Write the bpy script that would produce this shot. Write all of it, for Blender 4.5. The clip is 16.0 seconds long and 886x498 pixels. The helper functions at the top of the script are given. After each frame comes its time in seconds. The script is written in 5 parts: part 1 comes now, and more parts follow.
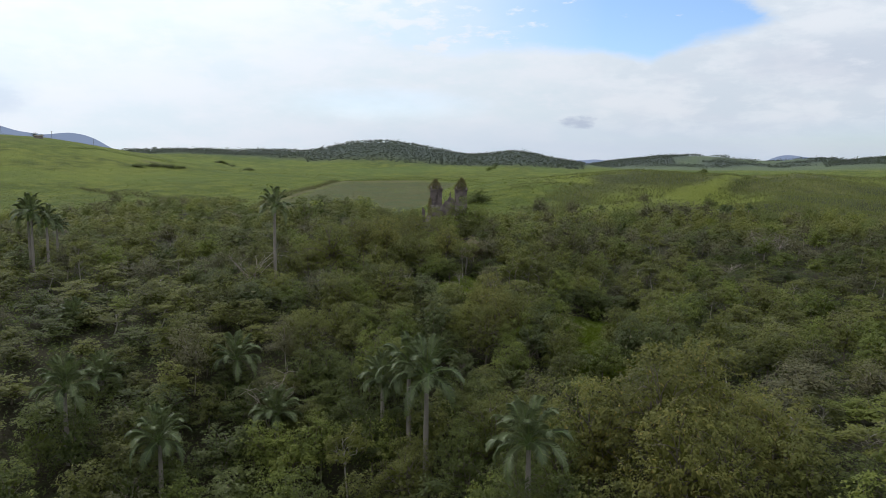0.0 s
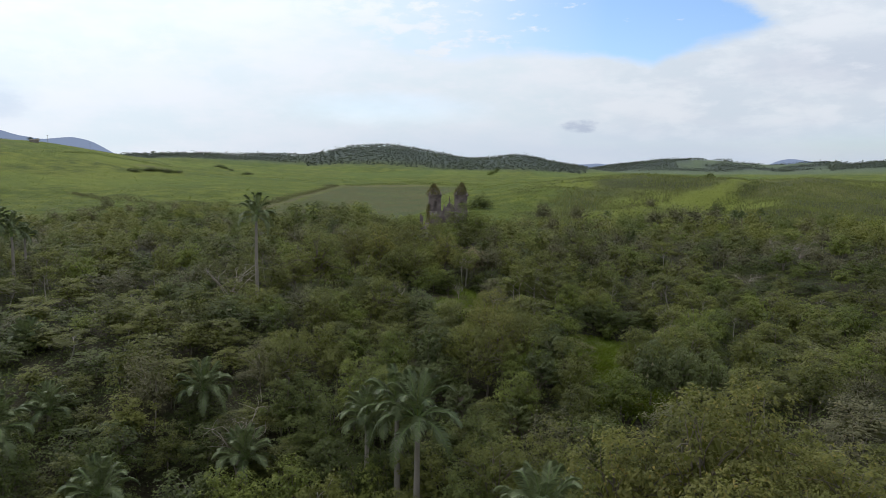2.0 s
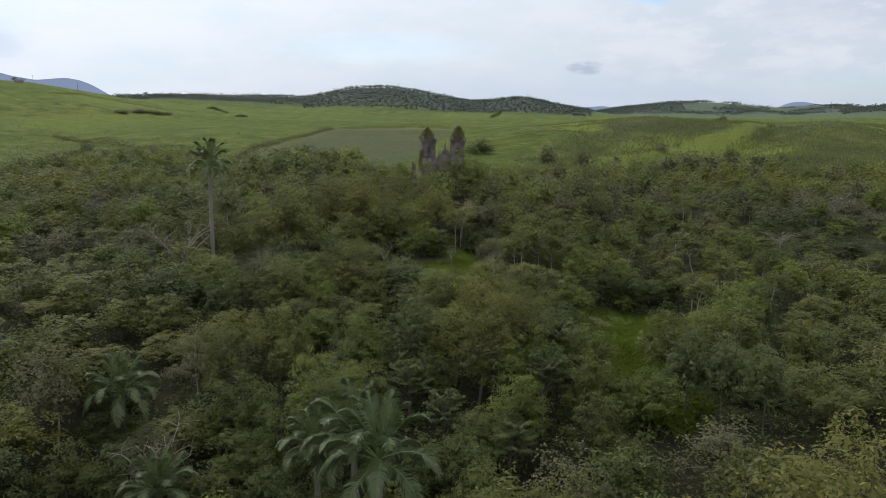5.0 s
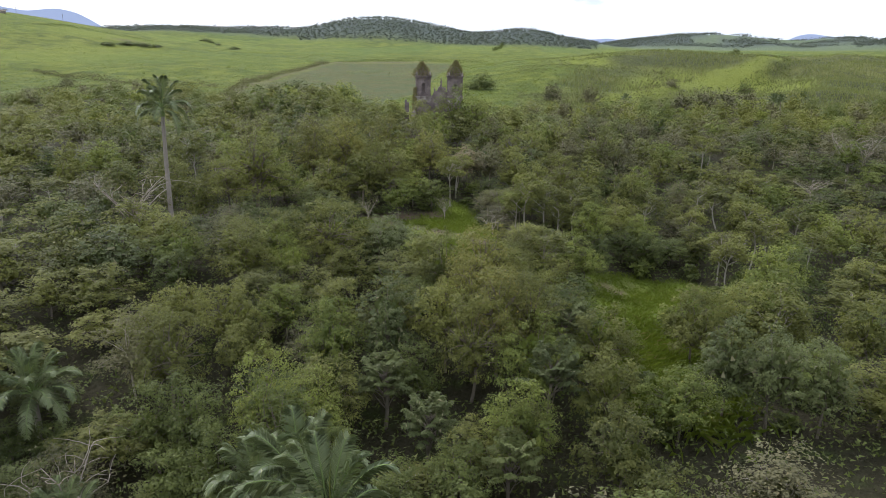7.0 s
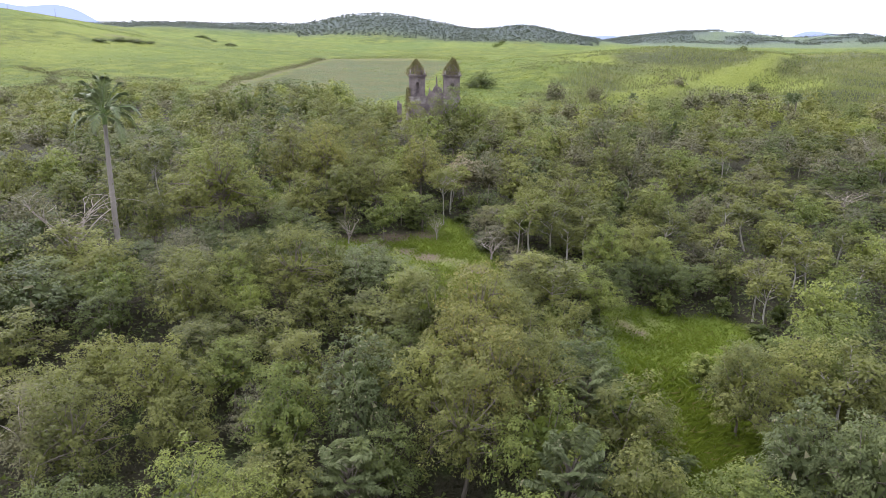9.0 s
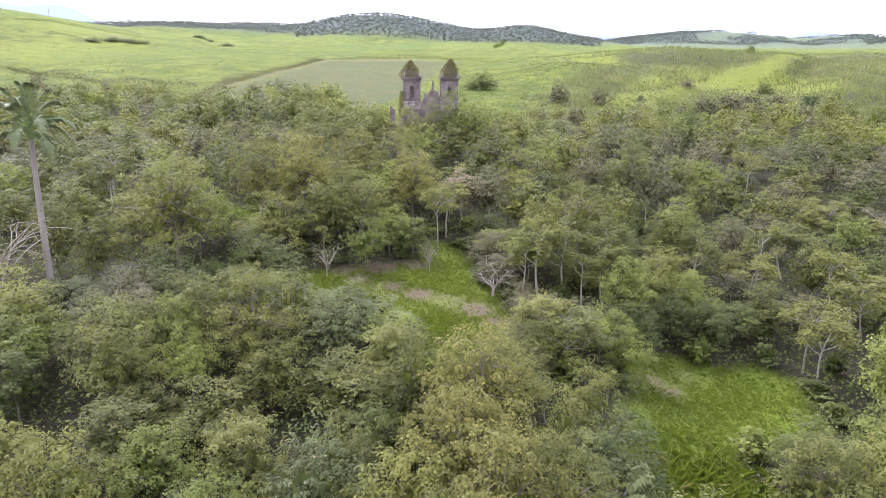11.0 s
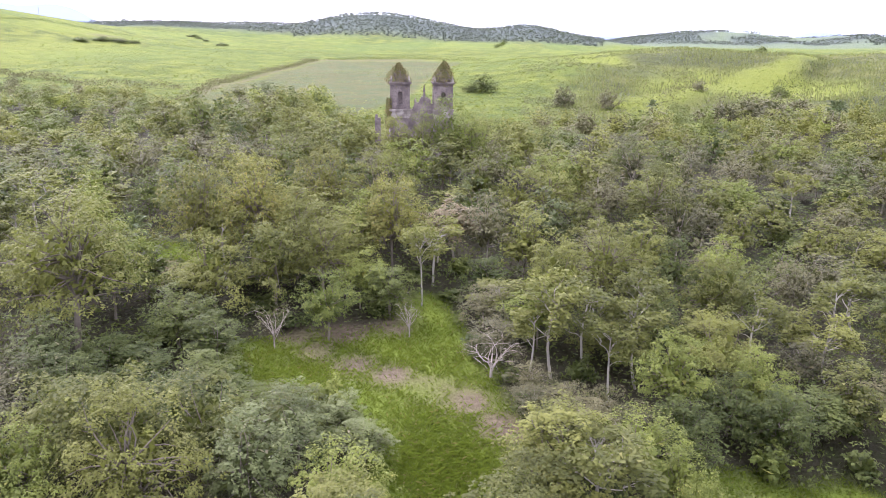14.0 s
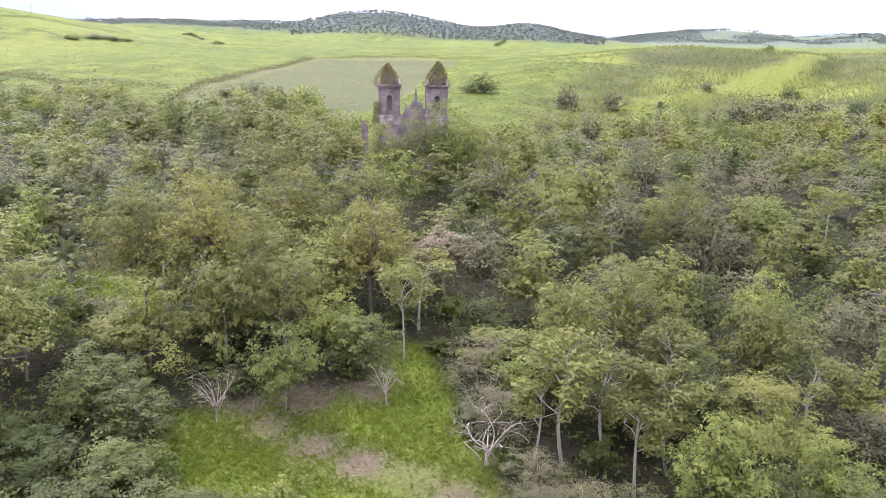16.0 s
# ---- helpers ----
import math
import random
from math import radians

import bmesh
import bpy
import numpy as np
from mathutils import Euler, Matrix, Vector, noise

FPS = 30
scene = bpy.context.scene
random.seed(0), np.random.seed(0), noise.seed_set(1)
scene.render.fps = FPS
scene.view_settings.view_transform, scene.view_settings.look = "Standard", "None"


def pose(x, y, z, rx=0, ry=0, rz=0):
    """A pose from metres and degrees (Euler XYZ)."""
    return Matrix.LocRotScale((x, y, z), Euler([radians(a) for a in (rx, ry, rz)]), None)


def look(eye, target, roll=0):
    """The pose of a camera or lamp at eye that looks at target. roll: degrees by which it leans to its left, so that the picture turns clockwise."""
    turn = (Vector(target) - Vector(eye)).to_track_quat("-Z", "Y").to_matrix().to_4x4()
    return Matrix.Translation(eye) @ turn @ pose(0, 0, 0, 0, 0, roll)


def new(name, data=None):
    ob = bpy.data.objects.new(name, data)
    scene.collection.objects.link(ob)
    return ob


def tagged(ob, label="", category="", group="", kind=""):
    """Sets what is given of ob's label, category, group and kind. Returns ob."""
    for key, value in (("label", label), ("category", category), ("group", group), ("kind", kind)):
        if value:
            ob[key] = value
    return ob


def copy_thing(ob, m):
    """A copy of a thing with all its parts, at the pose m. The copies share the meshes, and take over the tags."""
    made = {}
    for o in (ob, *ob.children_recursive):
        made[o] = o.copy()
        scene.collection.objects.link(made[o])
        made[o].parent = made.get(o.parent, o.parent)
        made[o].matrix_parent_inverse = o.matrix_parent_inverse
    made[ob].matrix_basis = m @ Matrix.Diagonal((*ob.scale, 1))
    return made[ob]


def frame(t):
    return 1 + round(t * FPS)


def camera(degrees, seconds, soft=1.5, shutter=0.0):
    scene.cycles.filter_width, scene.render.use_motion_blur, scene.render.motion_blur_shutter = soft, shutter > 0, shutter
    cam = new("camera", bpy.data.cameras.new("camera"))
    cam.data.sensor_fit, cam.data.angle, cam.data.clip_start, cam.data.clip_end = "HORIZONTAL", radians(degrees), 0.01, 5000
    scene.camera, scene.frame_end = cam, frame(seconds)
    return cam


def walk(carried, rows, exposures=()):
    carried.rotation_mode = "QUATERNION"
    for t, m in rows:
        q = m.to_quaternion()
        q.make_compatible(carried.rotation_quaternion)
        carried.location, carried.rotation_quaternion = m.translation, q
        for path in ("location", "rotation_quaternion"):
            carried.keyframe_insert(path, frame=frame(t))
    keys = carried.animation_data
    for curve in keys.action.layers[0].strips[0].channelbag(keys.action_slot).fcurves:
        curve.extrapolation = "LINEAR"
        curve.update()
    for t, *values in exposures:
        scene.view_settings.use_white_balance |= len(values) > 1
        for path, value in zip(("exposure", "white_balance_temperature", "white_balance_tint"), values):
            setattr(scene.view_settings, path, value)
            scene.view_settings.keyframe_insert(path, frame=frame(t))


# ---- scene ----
cam = camera(63.3, 16.0, soft=0.6)
METRES, EYE, TILT, LEAN, TURN = 120.0, 38.0, 3.3, 0.0, -1.8
ROWS = [
    (0.0, 0.0, 0.0, 0.0, 0.13, -9.9, -0.72),
    (0.5, 0.0014, 0.0276, -0.0018, 0.16, -9.79, -0.71),
    (1.0, 0.0031, 0.056, -0.0034, 0.19, -9.72, -0.7),
    (1.5, 0.0047, 0.0855, -0.0054, 0.22, -9.65, -0.69),
    (2.0, 0.0067, 0.1161, -0.007, 0.25, -9.57, -0.68),
    (2.5, 0.0095, 0.1469, -0.0087, 0.29, -9.48, -0.68),
    (3.0, 0.0119, 0.178, -0.0107, 0.31, -9.39, -0.69),
    (3.5, 0.0144, 0.2087, -0.0131, 0.31, -9.69, -0.7),
    (4.0, 0.0176, 0.2399, -0.015, 0.35, -11.13, -0.71),
    (4.5, 0.0211, 0.2719, -0.0169, 0.37, -12.57, -0.72),
    (5.0, 0.0247, 0.3039, -0.0187, 0.42, -14.05, -0.76),
    (7.5, 0.0392, 0.4712, -0.029, 0.56, -19.45, -0.8),
    (8.0, 0.0417, 0.5044, -0.0311, 0.58, -19.42, -0.82),
    (8.5, 0.0437, 0.5374, -0.0329, 0.58, -19.4, -0.84),
    (9.0, 0.0455, 0.5701, -0.035, 0.58, -19.38, -0.86),
    (11.5, 0.0534, 0.7272, -0.0448, 0.64, -19.36, -0.88),
    (12.0, 0.0553, 0.7578, -0.0465, 0.65, -19.36, -0.87),
    (12.5, 0.0572, 0.7881, -0.0482, 0.67, -19.37, -0.9),
    (13.0, 0.0594, 0.8183, -0.0501, 0.68, -19.36, -0.91),
    (13.5, 0.0615, 0.848, -0.0516, 0.69, -19.39, -0.91),
    (14.0, 0.0637, 0.8777, -0.0536, 0.7, -19.37, -0.92),
    (14.5, 0.0655, 0.9069, -0.0555, 0.71, -19.4, -0.94),
    (15.0, 0.0676, 0.936, -0.0569, 0.72, -19.44, -0.97),
    (15.5, 0.07, 0.9658, -0.0584, 0.71, -19.46, -1.01),
    (16.0, 0.0723, 0.9954, -0.0599, 0.72, -19.49, -1.0),
]
EXPOSURES = [(0.0, -0.16, 6120, 18), (3.0, -0.16, 6120, 18), (5.0, -0.16, 6100, 19), (7.3, 0.78, 6020, 23), (9.0, 1.26, 5920, 29), (11.5, 1.75, 5880, 36), (16.0, 1.82, 5880, 39)]
walk(cam, [(t, pose(0, 0, EYE, TILT, LEAN, TURN) @ pose(METRES * x, METRES * y, METRES * z, 90 + pitch, roll, yaw)) for t, x, y, z, yaw, pitch, roll in ROWS], EXPOSURES)

# ---- light ----
SUN_AZ, SUN_EL = -42.0, 45.0      # bearing from +y towards +x, elevation
sun = new("sun", bpy.data.lights.new("sun", "SUN"))
sun.data.energy, sun.data.angle, sun.data.color = 1.5, radians(10), (1.0, 0.95, 0.86)
sa, se = radians(SUN_AZ), radians(SUN_EL)
sun_way = Vector((math.sin(sa) * math.cos(se), math.cos(sa) * math.cos(se), math.sin(se)))
sun.matrix_world = look(sun_way * 500, (0, 0, 0))


class Graph:
    """Short hand for node trees."""

    def __init__(self, tree):
        self.tree = tree

    def node(self, kind, **settings):
        n = self.tree.nodes.new(kind)
        for key, value in settings.items():
            if key == "blend_type":
                n.blend_type = value
            elif key == "operation":
                n.operation = value
            elif key == "data_type":
                n.data_type = value
            elif key == "attribute_name":
                n.attribute_name = value
        return n

    def link(self, a, b):
        self.tree.links.new(a, b)

    def put(self, socket, value):
        if hasattr(value, "is_output"):
            self.link(value, socket)
        else:
            socket.default_value = value

    def math(self, op, a, b=0.0, c=0.0, clamp=False):
        n = self.node("ShaderNodeMath", operation=op)
        n.use_clamp = clamp
        for i, v in enumerate((a, b, c)):
            self.put(n.inputs[i], v)
        return n.outputs[0]

    def mix(self, fac, a, b, blend="MIX"):
        n = self.node("ShaderNodeMix", data_type="RGBA", blend_type=blend)
        self.put(n.inputs[0], fac)
        self.put(n.inputs[6], (*a, 1) if isinstance(a, tuple) else a)
        self.put(n.inputs[7], (*b, 1) if isinstance(b, tuple) else b)
        return n.outputs[2]

    def noise(self, vector, scale, detail=4.0, rough=0.55):
        n = self.node("ShaderNodeTexNoise")
        self.put(n.inputs["Vector"], vector)
        n.inputs["Scale"].default_value, n.inputs["Detail"].default_value, n.inputs["Roughness"].default_value = scale, detail, rough
        return n.outputs["Fac"]

    def step(self, value, low, high):
        n = self.node("ShaderNodeMapRange")
        n.interpolation_type = "SMOOTHSTEP"
        self.put(n.inputs[0], value)
        n.inputs[1].default_value, n.inputs[2].default_value = low, high
        return n.outputs[0]

    def profile(self, value, low, high, stops):
        """A curve through (value, result) stops, results 0 to 1."""
        n = self.node("ShaderNodeValToRGB")
        self.put(n.inputs[0], self.math("DIVIDE", self.math("SUBTRACT", value, low), high - low))
        while len(n.color_ramp.elements) < len(stops):
            n.color_ramp.elements.new(0.5)
        for e, (at, v) in zip(n.color_ramp.elements, stops):
            e.position, e.color = (at - low) / (high - low), (v, v, v, 1)
        return n.outputs[0]

    def spot(self, bearing, rise, deg, up, wide, tall):
        """1 in the middle of an oval of the sky, falling through 0 at its rim."""
        u = self.math("MULTIPLY", self.math("SUBTRACT", bearing, radians(deg)), 1 / radians(wide))
        v = self.math("MULTIPLY", self.math("SUBTRACT", rise, radians(up)), 1 / radians(tall))
        return self.math("SUBTRACT", 1.0, self.math("ADD", self.math("MULTIPLY", u, u), self.math("MULTIPLY", v, v)))

    def attribute(self, name):
        return self.node("ShaderNodeAttribute", attribute_name=name).outputs["Fac"]

    def bump(self, height, strength, distance):
        n = self.node("ShaderNodeBump")
        self.put(n.inputs["Height"], height)
        n.inputs["Strength"].default_value, n.inputs["Distance"].default_value = strength, distance
        return n.outputs[0]


world = bpy.data.worlds.new("sky")
scene.world = world
world.use_nodes = True
world.node_tree.nodes.clear()
g = Graph(world.node_tree)
sky = g.node("ShaderNodeTexSky")
sky.sky_type, sky.sun_disc = "NISHITA", False
sky.sun_elevation, sky.sun_rotation = se, sa
way = g.node("ShaderNodeTexCoord").outputs["Generated"]
xyz = g.node("ShaderNodeSeparateXYZ")
g.link(way, xyz.inputs[0])
bearing = g.math("ARCTAN2", xyz.outputs[0], xyz.outputs[1])
rise = g.math("ARCSINE", xyz.outputs[2])
flat = g.node("ShaderNodeCombineXYZ")
g.put(flat.inputs[0], bearing)
g.put(flat.inputs[1], g.math("MULTIPLY", rise, 2.6))
puffs = g.noise(flat.outputs[0], 7.0, 7.0, 0.58)
wisps = g.noise(flat.outputs[0], 2.6, 3.0, 0.5)
billows = g.noise(flat.outputs[0], 19.0, 6.0, 0.6)
ragged = g.math("ADD", g.math("MULTIPLY", g.math("SUBTRACT", puffs, 0.5), radians(3.4)), g.math("MULTIPLY", g.math("SUBTRACT", billows, 0.5), radians(2.4)))
degrees = g.math("MULTIPLY", bearing, 180 / math.pi)
# open blue above the cloud bank's crest and beside a slanting cloud edge
crest = g.profile(degrees, -20, 40, [(-20, 0.62), (-8, 0.56), (-2, 0.43), (3, 0.41), (9, 0.44), (14, 0.42), (17.5, 0.385), (20, 0.43), (24, 0.48), (27, 0.53), (31, 0.70), (40, 0.80)])
crest = g.math("MULTIPLY", crest, radians(20))
over = g.step(g.math("ADD", g.math("SUBTRACT", rise, crest), g.math("MULTIPLY", ragged, 0.45)), radians(-0.25), radians(0.9))
slant = g.math("SUBTRACT", g.math("SUBTRACT", radians(13.6), g.math("MULTIPLY", g.math("SUBTRACT", bearing, radians(22.1)), 0.72)), rise)
under = g.step(g.math("ADD", slant, ragged), radians(-0.3), radians(1.1))
depth = g.profile(degrees, -20, 40, [(-20, 0.04), (-9, 0.14), (-3, 0.30), (4, 0.42), (9, 0.80), (14, 1.0), (40, 1.0)])
puffy = g.step(g.math("ADD", billows, g.math("MULTIPLY", g.math("SUBTRACT", 10.0, degrees), 0.010)), 0.70, 0.56)
blue = g.math("MULTIPLY", g.math("MULTIPLY", over, under), g.math("MULTIPLY", depth, puffy))
band = g.math("ADD", g.spot(bearing, rise, -3.0, 4.7, 9.5, 1.5), g.math("MULTIPLY", ragged, 26.0))
blue = g.math("MAXIMUM", blue, g.math("MULTIPLY", g.step(band, -0.2, 1.5), 0.38))
low = g.math("SUBTRACT", 1.0, g.math("MULTIPLY", g.math("ABSOLUTE", g.math("SUBTRACT", rise, radians(2.2))), 1 / radians(1.9)))
low = g.math("ADD", g.math("MULTIPLY", low, 0.60), g.math("MULTIPLY", g.math("SUBTRACT", wisps, 0.56), 2.2))
blue = g.math("MAXIMUM", blue, g.math("MULTIPLY", g.step(low, 0.0, 0.8), g.math("MULTIPLY", g.step(bearing, radians(2), radians(18)), 0.55)))
gaps = g.math("MULTIPLY", g.math("SUBTRACT", wisps, 0.56), 3.0)
blue = g.math("MAXIMUM", blue, g.math("MULTIPLY", g.step(gaps, 0.0, 0.8), g.step(rise, radians(16), radians(26))))
dot = g.node("ShaderNodeVectorMath", operation="DOT_PRODUCT")
g.link(way, dot.inputs[0])
dot.inputs[1].default_value = sun_way
glow = g.math("POWER", g.math("MAXIMUM", dot.outputs["Value"], 0.0), 5.0)
cloud = g.mix(g.step(puffs, 0.35, 0.65), (0.83, 0.95, 0.94), (0.92, 0.99, 0.97))
greyer = g.math("MULTIPLY", g.step(bearing, radians(6), radians(22)), g.step(g.math("ADD", puffs, g.math("MULTIPLY", g.math("SUBTRACT", billows, 0.5), 0.6)), 0.62, 0.40))
cloud = g.mix(g.math("MULTIPLY", greyer, 0.28), cloud, (0.62, 0.69, 0.77))
shelf = g.math("ADD", g.spot(bearing, rise, 33, 7.5, 12, 2.4), g.math("MULTIPLY", ragged, 16.0))
cloud = g.mix(g.math("MULTIPLY", g.step(shelf, 0.0, 1.0), 0.32), cloud, (0.62, 0.68, 0.76))
humid = g.math("MULTIPLY", g.step(rise, radians(4.5), radians(1.5)), g.step(bearing, radians(-26), radians(12)))
cloud = g.mix(g.math("MULTIPLY", humid, 0.6), cloud, (0.72, 0.83, 0.90))
puff = g.math("ADD", g.spot(bearing, rise, 12.2, 3.5, 1.5, 0.6), g.math("MULTIPLY", g.math("SUBTRACT", g.noise(flat.outputs[0], 40.0, 5.0), 0.5), 2.4))
cloud = g.mix(g.math("MULTIPLY", g.step(puff, 0.0, 0.9), 0.6), cloud, (0.47, 0.55, 0.66))
bank = g.math("ADD", g.spot(bearing, rise, -31, 4.4, 4.0, 2.0), g.math("MULTIPLY", ragged, 34.0))
cloud = g.mix(g.math("MULTIPLY", g.step(bank, 0.0, 1.4), 0.6), cloud, (0.52, 0.66, 0.78))
cloud = g.mix(g.math("MULTIPLY", g.step(billows, 0.50, 0.72), g.math("MULTIPLY", g.step(rise, radians(2.2), radians(5.0)), 0.6)), cloud, (0.93, 0.99, 0.98))
cloud_light = g.math("ADD", g.math("ADD", 0.85, g.math("MULTIPLY", glow, 0.85)), g.math("MULTIPLY", g.math("MAXIMUM", xyz.outputs[2], 0.0), 0.55))
bright = g.node("ShaderNodeVectorMath", operation="SCALE")
g.link(cloud, bright.inputs[0])
g.put(bright.inputs[3], cloud_light)
clear = g.node("ShaderNodeVectorMath", operation="SCALE")
g.link(sky.outputs[0], clear.inputs[0])
clear.inputs[3].default_value = 0.17
mixed = g.mix(blue, bright.outputs[0], g.mix(1.0, clear.outputs[0], (0.78, 0.92, 1.02), "MULTIPLY"))
back = g.node("ShaderNodeBackground")
g.link(mixed, back.inputs[0])
back.inputs[1].default_value = 1.0
g.link(back.outputs[0], g.node("ShaderNodeOutputWorld").inputs[0])


# ---- materials ----
def material(name):
    m = bpy.data.materials.new(name)
    m.use_nodes = True
    m.node_tree.nodes.clear()
    return m, Graph(m.node_tree)


def close(g, shader):
    g.link(shader, g.node("ShaderNodeOutputMaterial").inputs[0])


def principled(g, colour, rough=0.8, normal=None, spec=0.3):
    n = g.node("ShaderNodeBsdfPrincipled")
    g.put(n.inputs["Base Color"], (*colour, 1) if isinstance(colour, tuple) else colour)
    g.put(n.inputs["Roughness"], rough)
    n.inputs["Specular IOR Level"].default_value = spec
    if normal is not None:
        g.link(normal, n.inputs["Normal"])
    return n.outputs[0]


def leaf_material(name, dark, light, odd, odd_share=0.06, through_light=0.32, rough=0.6, spread=0.62):
    """Leaves: each tree and each leaf a little different, a few yellowed, some light passing through."""
    m, g = material(name)
    tree_random = g.node("ShaderNodeObjectInfo").outputs["Random"]
    geo = g.node("ShaderNodeNewGeometry")
    leaf_random = geo.outputs["Random Per Island"]
    patch = g.noise(geo.outputs["Position"], 0.35, 3.0)
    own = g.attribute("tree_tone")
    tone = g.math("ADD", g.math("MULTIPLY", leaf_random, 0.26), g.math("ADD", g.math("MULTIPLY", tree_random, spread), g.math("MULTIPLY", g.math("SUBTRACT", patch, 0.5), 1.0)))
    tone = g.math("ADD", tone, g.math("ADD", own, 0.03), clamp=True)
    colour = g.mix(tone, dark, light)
    colour = g.mix(g.step(g.math("FRACT", g.math("MULTIPLY", leaf_random, 17.3)), 1.0 - odd_share, 1.0), colour, odd)
    surface = principled(g, colour, rough, spec=0.18)
    glowing = g.node("ShaderNodeBsdfTranslucent")
    g.link(g.mix(0.35, colour, (0.20, 0.26, 0.03)), glowing.inputs[0])
    both = g.node("ShaderNodeMixShader")
    both.inputs[0].default_value = through_light
    g.link(surface, both.inputs[1])
    g.link(glowing.outputs[0], both.inputs[2])
    close(g, both.outputs[0])
    return m


def bark_material(name, dark, light, scale=3.0):
    m, g = material(name)
    place = g.node("ShaderNodeNewGeometry").outputs["Position"]
    big, fine = g.noise(place, scale * 0.3, 3), g.noise(place, scale * 3, 5, 0.65)
    colour = g.mix(g.math("ADD", g.math("MULTIPLY", big, 0.6), g.math("MULTIPLY", fine, 0.5)), dark, light)
    close(g, principled(g, colour, 0.9, g.bump(fine, 0.5, 0.03), 0.2))
    return m


LEAF_OLIVE = leaf_material("olive_leaves", (0.053, 0.059, 0.015), (0.162, 0.164, 0.036), (0.20, 0.19, 0.06), 0.03)
LEAF_DEEP = leaf_material("deep_green_leaves", (0.035, 0.047, 0.013), (0.107, 0.126, 0.029), (0.17, 0.18, 0.06), 0.04)
LEAF_BRIGHT = leaf_material("fresh_green_leaves", (0.066, 0.086, 0.017), (0.187, 0.208, 0.042), (0.26, 0.25, 0.06), 0.04, 0.34)
LEAF_GREY = leaf_material("silvery_leaves", (0.050, 0.062, 0.022), (0.124, 0.142, 0.047), (0.20, 0.18, 0.10), 0.05, 0.2)
LEAF_DUSK = leaf_material("dusky_leaves", (0.054, 0.053, 0.024), (0.134, 0.122, 0.058), (0.17, 0.14, 0.07), 0.05, 0.2)
LEAF_BROWN = leaf_material("dry_brown_leaves", (0.100, 0.078, 0.046), (0.200, 0.158, 0.092), (0.24, 0.18, 0.09), 0.15, 0.2)
LEAF_YELLOW = leaf_material("yellowish_leaves", (0.080, 0.080, 0.019), (0.184, 0.175, 0.040), (0.26, 0.20, 0.05), 0.08)
LEAF_PALM = leaf_material("palm_leaflets", (0.058, 0.078, 0.034), (0.150, 0.170, 0.082), (0.18, 0.19, 0.08), 0.04, 0.2, 0.38)
LEAF_GRASS = leaf_material("grass_blades", (0.070, 0.105, 0.010), (0.158, 0.200, 0.020), (0.22, 0.19, 0.07), 0.10, 0.5, 0.6)
LEAF_CANE = leaf_material("cane_blades", (0.098, 0.114, 0.016), (0.148, 0.158, 0.024), (0.17, 0.17, 0.06), 0.10, 0.45, 0.6)
# far woods: distance haze put into the leaf colour, greyer and bluer
LEAF_FAR_HAZED = leaf_material("hazed_far_wood_leaves", (0.070, 0.084, 0.080), (0.110, 0.124, 0.112), (0.11, 0.12, 0.09), 0.05, 0.4)
LEAF_TASSEL = leaf_material("tasselled_cane_blades", (0.120, 0.132, 0.052), (0.190, 0.192, 0.088), (0.22, 0.20, 0.10), 0.08, 0.5)
LEAF_SCRUB = leaf_material("scrub_leaves", (0.066, 0.074, 0.028), (0.112, 0.118, 0.042), (0.14, 0.12, 0.05), 0.05, 0.3)
BARK = bark_material("brown_bark", (0.055, 0.045, 0.035), (0.20, 0.17, 0.13))
BARK_PALE = bark_material("pale_bark", (0.15, 0.135, 0.11), (0.33, 0.30, 0.25))
BARK_PALM = bark_material("palm_trunk_bark", (0.125, 0.108, 0.088), (0.27, 0.238, 0.20), 2.0)
BARK_DEAD = bark_material("dead_wood", (0.16, 0.135, 0.11), (0.36, 0.31, 0.26))
SHAFT = bark_material("green_crownshaft", (0.07, 0.12, 0.03), (0.16, 0.20, 0.07))


# ---- geometry helpers ----
def smooth_noise(x, y, scale, seed=0.0):
    """Value noise over the plan, 0 to 1."""
    x, y = np.asarray(x, float) / scale, np.asarray(y, float) / scale
    i, j = np.floor(x), np.floor(y)
    u, v = x - i, y - j
    u, v = u * u * (3 - 2 * u), v * v * (3 - 2 * v)

    def h(a, b):
        s = np.sin(a * 127.1 + b * 311.7 + seed * 74.7) * 43758.5453
        return s - np.floor(s)
    return (h(i, j) * (1 - u) + h(i + 1, j) * u) * (1 - v) + (h(i, j + 1) * (1 - u) + h(i + 1, j + 1) * u) * v


def layered(x, y, scale, seed=0.0):
    return (smooth_noise(x, y, scale, seed) + 0.5 * smooth_noise(x, y, scale / 2.1, seed + 3) + 0.25 * smooth_noise(x, y, scale / 4.3, seed + 7)) / 1.75


